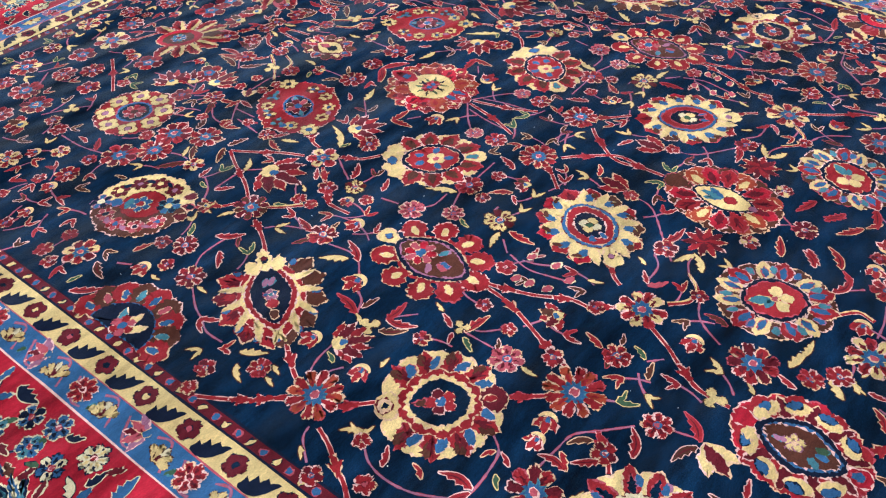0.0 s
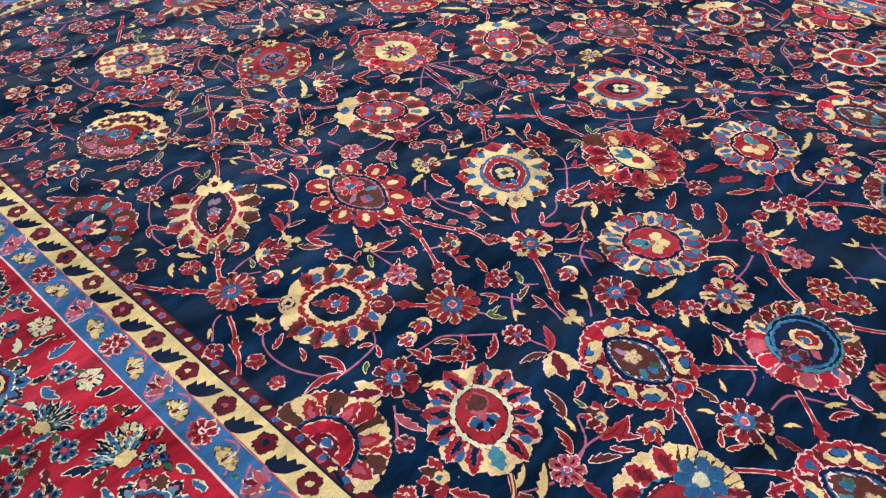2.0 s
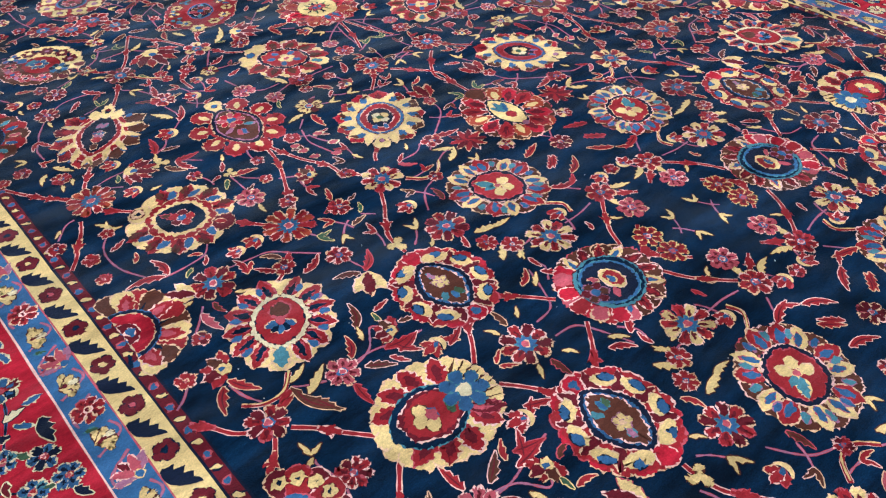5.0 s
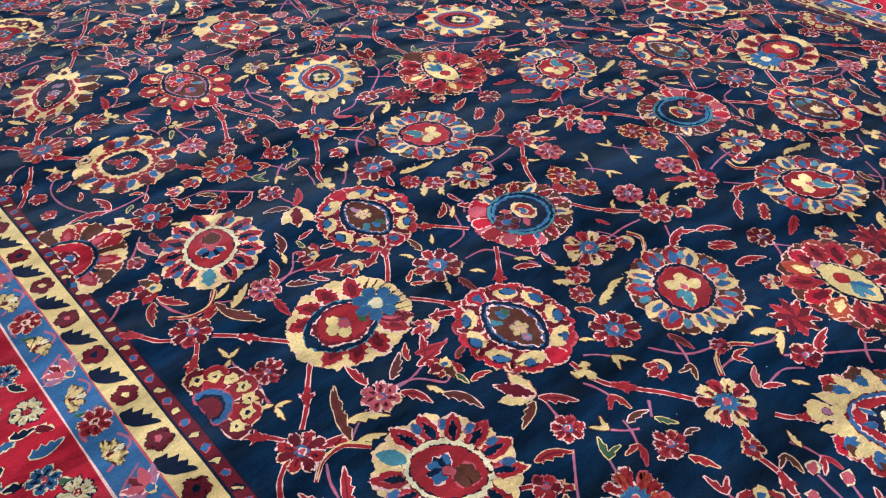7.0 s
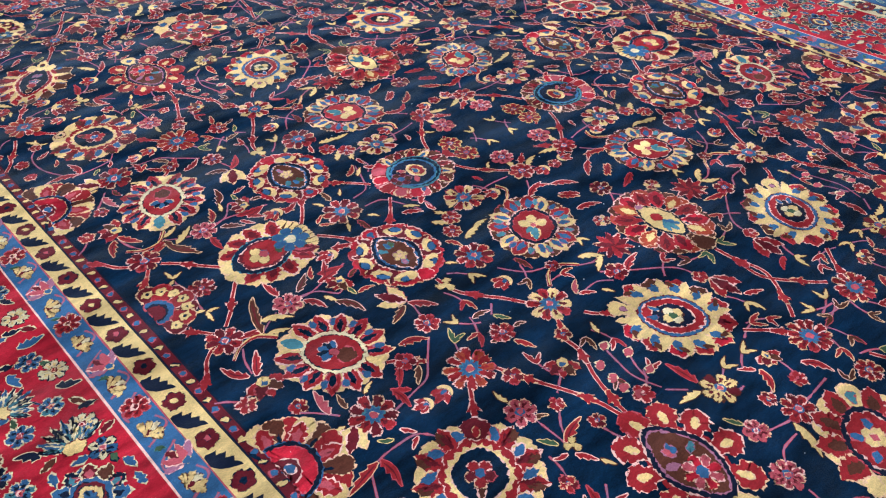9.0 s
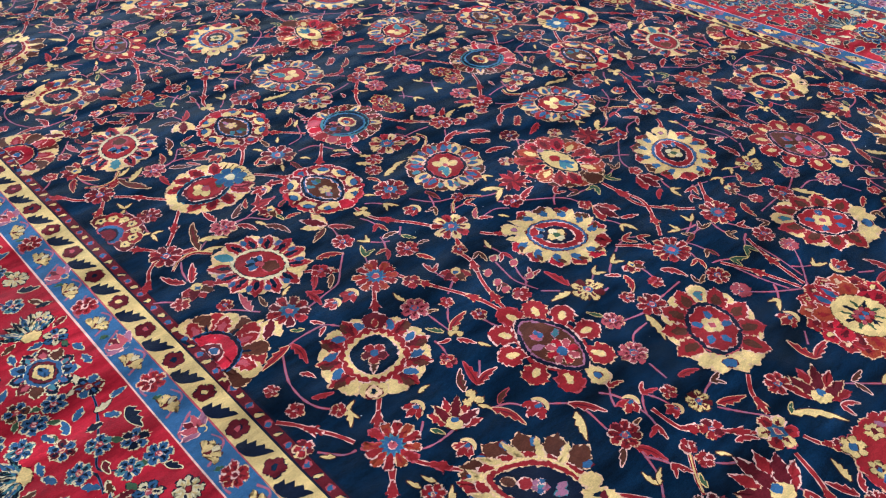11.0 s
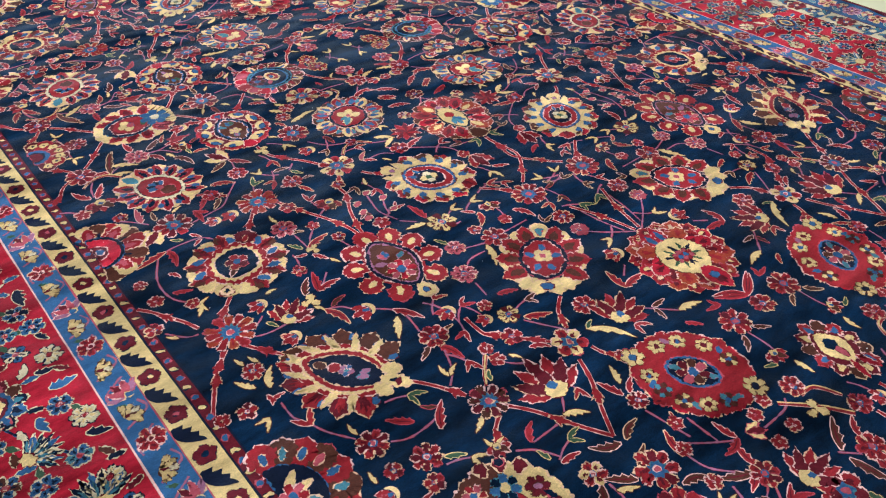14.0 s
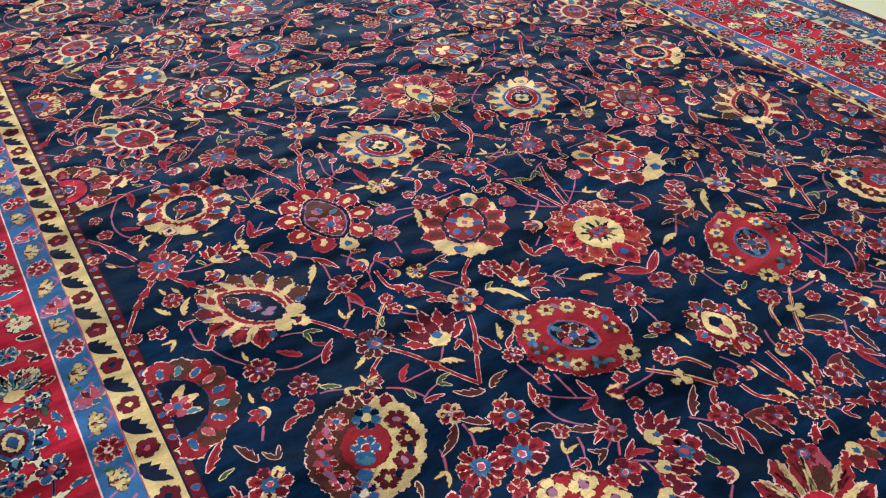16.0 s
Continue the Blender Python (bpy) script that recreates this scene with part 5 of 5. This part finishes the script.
leaves(
    (0.97, 2.288, 77, 0.041, "w"),
    (0.703, 2.316, 38, 0.053, "w"),
    (0.66, 2.319, 154, 0.067, "w"),
    (0.457, 2.321, -83, 0.058, "r"),
    (0.457, 2.327, 8, 0.059, "r"),
    (0.684, 2.349, 140, 0.039, "r"),
    (0.689, 2.356, 51, 0.026, "r"),
    (0.489, 2.397, 27, 0.072, "r"),
    (0.489, 2.397, -103, 0.064, "r"),
    (0.511, 2.405, -29, 0.084, "w"),
    (0.511, 2.5, 158, 0.055, "r"),
    (0.934, 2.5, 136, 0.063, "r"),
    (0.296, 2.503, -137, 0.09, "w"),
    (0.544, 2.506, 129, 0.059, "c"),
    (0.524, 2.508, -146, 0.057, "r"),
    (0.226, 2.511, -134, 0.056, "r"),
    (0.305, 2.528, 101, 0.092, "w"),
    (0.249, 2.545, 72, 0.097, "r"),
    (0.052, 2.559, 108, 0.052, "c"),
)
leaves(
    (0.927, 2.562, 96, 0.048, "r"),
    (0.191, 2.578, 171, 0.076, "w"),
    (0.184, 2.583, 104, 0.074, "w"),
    (0.236, 2.585, 84, 0.078, "r"),
    (0.14, 2.624, 96, 0.046, "r"),
    (0.351, 2.633, -71, 0.046, "g"),
)

# ---- sprigs in the spaces that are left ----
for x, y, r in ((0.70, 1.28, 0.17), (1.06, 1.545, 0.16), (1.06, 0.98, 0.16), (0.32, 0.99, 0.16), (0, 0.71, 0.17), (0.31, 0.455, 0.15), (0.69, 0.275, 0.15), (0.385, 0, 0.14), (0.965, 0, 0.15), (1.075, 0.45, 0.15)):
    taken.append((x, y, r))
for x, y, r in ((0.34, 1.545, 0.16), (0, 1.81, 0.17), (0.365, 2.14, 0.16), (1.03, 2.15, 0.16), (0.74, 2.6, 0.14), (0, 2.33, 0.12), (0.27, 2.86, 0.17), (1.368, 0.68, 0.16), (1.368, 1.78, 0.18), (0.86, 0.745, 0.075), (1.22, 1.23, 0.075), (0.535, 0.735, 0.07), (0.36, 0.22, 0.07), (1.13, 0.685, 0.065), (0.54, 0.445, 0.065), (0.69, 0, 0.065), (1.35, 0, 0.12)):
    taken.append((x, y, r))


def free(x, y, r):
    return all((x - a) ** 2 + (y - b) ** 2 > (r + c) ** 2 for a, b, c in taken)


# more small flowers towards the ends of the field, and sprigs
for k in range(6000):
    x, y = rng.uniform(0.03, HX - 0.03), rng.uniform(0.02, HY - 0.03)
    end = y > 2.45
    if end and k < 700 and free(x, y, 0.055):
        flowers((x, y, rng.uniform(0.036, 0.055), rng.choice(("r6", "r7", "r8", "r6c", "r8c", "tul"))))
    elif k >= 700 and free(x, y, 0.026):
        ang = rng.uniform(0, 360)
        c, s = math.cos(radians(ang)), math.sin(radians(ang))
        if rng.random() < 0.25:
            flowers((x, y, rng.uniform(0.02, 0.028), rng.choice(("r4", "r5", "budc"))))
        else:
            dye = rng.choice("rrrrcwcg")
            leaves((x - c * 0.02, y - s * 0.02, ang + 20, rng.uniform(0.035, 0.052), dye), (x - c * 0.02, y - s * 0.02, ang - 38, rng.uniform(0.030, 0.040), dye))
        if rng.random() < 0.7:
            stem("m", (x - c * 0.02, y - s * 0.02), (x - c * 0.05 + s * 0.012, y - s * 0.05 - c * 0.012), (x - c * 0.075 + s * 0.03, y - s * 0.075 - c * 0.03))
under_rug("stem_tracery", far_stems, "fine stems between the flowers", "stuff")
under_rug("foliage", far_leaves, "small leaves between the flowers", "stuff")

# flower against the border on the cross axis
for sx in (-1, 1):
    w, at = Weave(), mirrored(1.35, 0, 180, sx, 1)
    for k in range(7):
        a = -90 + 180 * (k + 0.5) / 7
        piece(w, at, petal_shape(0, 0, a, 0.115, 0.055), ("wine", "red")[k % 2], 8 + 2 * (k % 2), "pink")
        c, s = math.cos(radians(a)), math.sin(radians(a))
        piece(w, at, oval_shape(0.017, 0.016, 0, 10, 0.2, 5, u0=0.085 * c, v0=0.085 * s), "cream", 12, "wine", 0.0015)
        piece(w, at, oval_shape(0.005, 0.005, 0, 7, u0=0.085 * c, v0=0.085 * s), "navy", 14)
    for q, dye, lay in ((0.05, "blue", 12), (0.036, "ink", 14), (0.028, "wine", 15)):
        piece(w, at, [(-0.012, -q)] + [(q * math.cos(math.pi * (k / 12 - 0.5)), q * math.sin(math.pi * (k / 12 - 0.5))) for k in range(13)] + [(-0.012, q)], dye, lay, "pink" if lay == 12 else None)
    under_rug("half_palmette", w, "half palmette, wine with cream eyes, against the border")

# ---- the border bands ----


def on_side(side, s, r, ang=0.0):
    """A place s along a side and r outside the field's edge; ang from outwards towards larger s."""
    c, d = math.cos(radians(ang)), math.sin(radians(ang))
    if side in ("west", "east"):
        k = -1 if side == "west" else 1
        return At(k * (HX + r), s, math.degrees(math.atan2(d, k * c)), 1.0, k)
    k = -1 if side == "south" else 1
    return At(s, k * (HY + r), math.degrees(math.atan2(k * c, d)), 1.0, -k)


SIDES = (("west", HY), ("east", HY), ("north", HX), ("south", HX))
beads, sprigs = Weave(), Weave()
for side, half in SIDES:
    # beads of the inner stripe
    n = int((half + 0.02) / 0.0405)
    for k in range(-n, n + 1):
        s = k * 0.0405 + rng.gauss(0, 0.002)
        if k % 2:
            piece(beads, on_side(side, s, 0.035, 30), oval_shape(0.0120, 0.0068, 0.3, 10), "cream", 3, "ink", 0.0018)
        else:
            piece(beads, on_side(side, s, 0.035, 0), oval_shape(0.0088, 0.0088, 0.0, 10), "blue", 3, "rose", 0.0025)
    # cream stripe: wine flowers and navy toothed leaves in turn
    n = int((half + 0.10) / 0.155)
    for k in range(-n, n + 1):
        s = 0.156 + (k - 1) * 0.155
        w = Weave()
        at = on_side(side, s, 0.094, rng.uniform(0, 72))
        for j in range(5):
            piece(w, at, petal_shape(0, 0, 72 * j, 0.029, 0.026), "wine", 4, "ink", 0.001)
        piece(w, at, oval_shape(0.008, 0.008, 0, 9), ("rose", "cream", "navy")[k % 3], 7, "ink", 0.001)
        under_rug("border_flower", w, "small wine flower on the cream stripe")
        end = on_side(side, s + 0.116, 0.124)
        head = on_side(side, s + 0.040, 0.072)
        at = At(end.x, end.y, math.degrees(math.atan2(head.y - end.y, head.x - end.x)), 1.0, end.flip)
        blade(sprigs, at, 0.096, 0.046, "ink", None, 0.06, 4, 4)
    # blue stripe: rosettes, yellow fans and mauve tulips in turn
    n = int((half + 0.18) / 0.0973)
    for k in range(-n, n + 1):
        s = 0.132 + k * 0.0973
        w = Weave()
        if k % 4 == 0:
            at = on_side(side, s, 0.172)
            rosette(w, at, 0.036, 7, ("red",), "pink", ("pink", "wine"), 3, "wine")
            under_rug("border_rosette", w, "small red rosette on the blue stripe")
        elif k % 4 == 2:
            at = on_side(side, s - 0.03, 0.158, 62)
            for j in range(5):
                piece(w, at, leaf_shape(0, 0, -60 + 30 * j, 0.058, 0.020, 0.9), ("mauve", "rose", "wine", "rose", "mauve")[j], 3 + (j % 2), "pink", 0.0016)
            piece(w, at, oval_shape(0.010, 0.010, 0, 9), "blue", 7, "cream", 0.0015)
            under_rug("border_tulip", w, "mauve tulip on the blue stripe")
        else:
            at = on_side(side, s, 0.194, 180 + rng.uniform(-25, 25))
            for j in range(5):
                piece(w, at, petal_shape(0, 0, -64 + 32 * j, 0.042, 0.016), ("cream", "cream", "ivory")[j % 3], 3 + (j % 2), "brown", 0.0014)
            piece(w, at, leaf_shape(0, 0, 0, 0.022, 0.010), "wine", 7)
            under_rug("border_fan", w, "yellow fan flower on the blue stripe")
        vine(sprigs, [(q.x, q.y) for q in (on_side(side, s - 0.035, 0.205), on_side(side, s, 0.140 if k % 2 else 0.205), on_side(side, s + 0.04, 0.150))], 0.0035, "mauve", "rose", 1)
        if k % 3 == 0:
            piece(sprigs, on_side(side, s + 0.045, 0.200, 200), leaf_shape(0, 0, 0, 0.026, 0.012), "green", 3, "teal", 0.0012)
    # outer stripes
    n = int((half + 0.6) / 0.13)
    for k in range(-n, n + 1):
        s = k * 0.13 + 0.03
        w = Weave()
        at = on_side(side, s, 0.642, rng.uniform(-20, 20) + (90 if k % 2 else 0))
        if k % 2:
            for j in range(6):
                piece(w, at, leaf_shape(-0.02, 0, -75 + 30 * j, 0.062, 0.024, 0.9, 1), ("blue", "teal", "blue")[j % 3], 3 + (j % 2), "ink", 0.0015)
            piece(w, at, oval_shape(0.016, 0.016, 0, 9), "ivory", 6, "ink", 0.0012)
        else:
            rosette(w, at, 0.042, 6, ("red", "wine"), "brown", ("blue", "cream"), 3)
        under_rug("border_flower", w, "flower of the outer cream stripe")
        for d, r, a, dye in ((0.042, 0.620, 60, "blue"), (0.070, 0.664, 200, "wine"), (0.092, 0.625, -40, "teal"), (0.030, 0.672, 120, "ink")):
            blade(sprigs, on_side(side, s + d, r, a), 0.045, 0.018, dye, "brown", 0.05, 2, 3)
        rosette(sprigs, on_side(side, s + 0.115, 0.780, 0), 0.024, 5, ("ivory", "rose"), "wine", ("red", "cream"), 3, "wine", False)
        blade(sprigs, on_side(side, s + 0.09, 0.720, 70), 0.05, 0.018, "teal", "ivory", 0.05, 3, 3)
        rosette(sprigs, on_side(side, s + 0.05, 0.757, 0), 0.042, 6, ("rose", "cream") if k % 2 else ("mauve",), "pink", ("wine", "cream"), 3, "wine", False)
        piece(sprigs, on_side(side, s - 0.02, 0.745, 40), leaf_shape(0, 0, 0, 0.05, 0.018), ("cream", "rose")[k % 2], 3, "pink", 0.0015)
under_rug("bead_row", beads, "small cream and blue beads", "stuff")
under_rug("stripe_tracery", sprigs, "small leaves and tendrils of the stripes", "stuff")

# main border: one unit, over and over
BLUE_FLOWERS = ((0.359, -0.737), (0.427, -0.781), (0.336, -0.850), (0.321, -1.363), (0.364, -0.361), (0.47, -0.30), (0.50, -0.62))
IVORY_FLOWERS = ((0.267, -0.994), (0.269, -1.253), (0.289, -0.217))
DARK_FLOWERS = ((0.296, -0.547), (0.555, -0.978), (0.545, -0.45))
BORDER_FANS = ((0.443, -0.982, 65, 0.125), (0.417, -1.30, 165, 0.085), (0.33, -0.27, 95, 0.10), (0.52, -0.70, 20, 0.09))
BORDER_LEAVES = (
    (0.318, -1.037, 190, 0.05, "ink"), (0.306, -1.112, 180, 0.07, "blue"), (0.255, -0.679, -88, 0.08, "ink"), (0.356, -1.033, 120, 0.055, "ivory"), (0.285, -1.309, 205, 0.06, "ink"),
    (0.270, -0.895, 240, 0.045, "ink"), (0.322, -0.636, 170, 0.05, "ivory"), (0.40, -0.655, 100, 0.05, "blue"), (0.46, -0.885, 20, 0.05, "ink"), (0.37, -0.79, -80, 0.04, "wine"),
    (0.50, -0.82, 50, 0.06, "ivory"), (0.36, -1.19, 260, 0.06, "blue"), (0.53, -1.12, 30, 0.06, "blue"), (0.40, -0.24, 40, 0.06, "ink"),
)


def border_unit(side, s0, flip):
    reach = HY + 0.53 if side in ("west", "east") else HX + 0.18

    def inside(rows):
        return [row for row in rows if abs(s0 + flip * row[1]) < reach]

    for r, s in inside(BLUE_FLOWERS):
        w = Weave()
        rosette(w, on_side(side, s0 + flip * s, r, rng.uniform(0, 60)), 0.031, 6, ("blue", "blue", "teal"), "ivory", ("rose", "red"), 4, "ink")
        under_rug("border_flower", w, "blue flower with a rose eye on the red border")
    for r, s in inside(IVORY_FLOWERS):
        w = Weave()
        rosette(w, on_side(side, s0 + flip * s, r, rng.uniform(0, 60)), 0.035, 8, ("ivory",), "ink", ("wine", "red"), 4, "cream")
        under_rug("border_flower", w, "ivory flower with a red eye on the red border")
    for r, s in inside(DARK_FLOWERS):
        w = Weave()
        at = on_side(side, s0 + flip * s, r, rng.uniform(0, 60))
        rosette(w, at, 0.040, 6, ("ink", "blue", "wine"), "ivory", ("red", "rose"), 4, "blue")
        for k in range(2):
            piece(w, at, leaf_shape(0.02, 0, 40 - 100 * k, 0.05, 0.02), "ivory", 3, "ink", 0.0015)
        under_rug("border_flower", w, "dark blue flower with ivory tips on the red border")
    for r, s, a, le in inside(BORDER_FANS):
        w = Weave()
        at = on_side(side, s0 + flip * s, r, a * flip)
        for k in range(9):
            piece(w, at, leaf_shape(0, 0, -64 + 16 * k, le * (1 - 0.03 * abs(k - 4)), le * 0.2, 1.0, 1), ("ink", "blue", "ink")[k % 3], 4 + 2 * (k % 2), "ivory", 0.002)
            piece(w, at, leaf_shape(0, 0, -64 + 16 * k, le * 0.72, le * 0.07), ("teal", "ivory")[k % 2], 8)
        piece(w, at, oval_shape(le * 0.2, le * 0.28, 0.1, 14, 0.15, 7), "cream", 10, "wine", 0.0015)
        under_rug("border_fan", w, "blue fan palmette with a cream heart on the red border")
    # the large palmette of the unit
    for r, s, a in inside(((0.436, -1.09, 90), (0.36, -0.42, 80))):
        w = Weave()
        dark_palmette(Bloom(w, on_side(side, s0 + flip * s, r, a * flip), 0.185, 0.165))
        under_rug("border_palmette", w, "dark blue and wine palmette on the red border")
    for r, s, a, le, dye in inside(BORDER_LEAVES):
        w = Weave()
        leaf(w, on_side(side, s0 + flip * s, r, a * flip), le, le * 0.45, dye, "ink" if dye == "ivory" else "ivory", 1, 4)
        under_rug("border_leaf", w)
    for r, s, size, a, dye in inside(EXTRA):
        at = on_side(side, s0 + flip * s, r, a)
        rim = "ink" if dye == "ivory" else "ivory"
        if size > 0.03:
            rosette(border_sprigs, at, 0.033, 6, (dye, "blue"), rim, ("red", "rose"), 4, "ink", False)
            piece(border_sprigs, at, leaf_shape(0.03, 0, 10, 0.035, 0.016), "green", 3, rim, 0.0014)
        else:
            piece(border_sprigs, At(at.x - at.c * 0.022, at.y - at.s * 0.022, math.degrees(math.atan2(at.s, at.c))), leaf_shape(0, 0, 0, 0.045, 0.021, 0.85, 1), dye, 4, rim, 0.0018)
    if not inside(((0, -0.3), )) or not inside(((0, -1.4), )):
        return
    for a, b, c in (((0.359, -0.737), (0.39, -0.80), (0.336, -0.85)), ((0.427, -0.781), (0.40, -0.81), (0.41, -0.87)), ((0.436, -1.17), (0.40, -1.24), (0.321, -1.363)), ((0.30, -0.55), (0.31, -0.62), (0.359, -0.737))):
        vine(border_stems, [(q.x, q.y) for q in (on_side(side, s0 + flip * p[1], p[0]) for p in (a, b, c))], 0.004, "ink", "blue", 1)


border_stems, border_sprigs = Weave(), Weave()
busy = [(r, s, 0.034) for r, s in BLUE_FLOWERS + IVORY_FLOWERS] + [(r, s, 0.05) for r, s in DARK_FLOWERS]
busy += [(0.436, -1.09, 0.085), (0.36, -0.42, 0.085)] + [(r + math.cos(radians(a)) * le / 2, s + math.sin(radians(a)) * le / 2, le * 0.55) for r, s, a, le in BORDER_FANS]
busy += [(r + math.cos(radians(a)) * le / 2, s + math.sin(radians(a)) * le / 2, le * 0.4) for r, s, a, le, _ in BORDER_LEAVES]
EXTRA = []
for k in range(2500):
    r, s = rng.uniform(0.245, 0.57), rng.uniform(-1.40, -0.15)
    need = 0.034 if k < 500 else 0.019
    if all(math.hypot(r - a, s - b) > need + c and math.hypot(r - a, s - 1.25 - b) > need + c for a, b, c in busy):
        busy.append((r, s, need))
        EXTRA.append((r, s, need, rng.uniform(0, 360), rng.choice(("ink", "blue", "ivory", "wine", "blue", "brown"))))
for k in range(-2, 5):
    border_unit("west", k * 1.25, 1)
    border_unit("east", k * 1.25, 1)
for side in ("north", "south"):
    for k in range(0, 3):
        border_unit(side, k * 1.25 + 0.15 - 0.6, 1)
under_rug("border_tracery", border_sprigs, "small flowers and leaves of the red border", "stuff")
under_rug("border_tendril", border_stems, "thin dark tendrils of the red border", "stuff")

# specks of lint on the pile
lint = bmesh.new()
for k in range(170):
    x, y, r = rng.uniform(-HX, HX), rng.uniform(-HY, 2.2), rng.uniform(0.0007, 0.0015)
    m = Matrix.LocRotScale((x, y, 0.011), Euler((0, 0, rng.uniform(0, 3))), (r * rng.uniform(1, 2.2), r, r))
    bmesh.ops.create_icosphere(lint, subdivisions=1, radius=1.0, matrix=m)
me = bpy.data.meshes.new("lint")
lint.to_mesh(me)
lint.free()
me.materials.append(plain("lint_fluff", (0.75, 0.75, 0.76), 0.9, 40))
tagged(new("lint", me), "tiny white specks of lint scattered on the rug", "lint", kind="stuff")
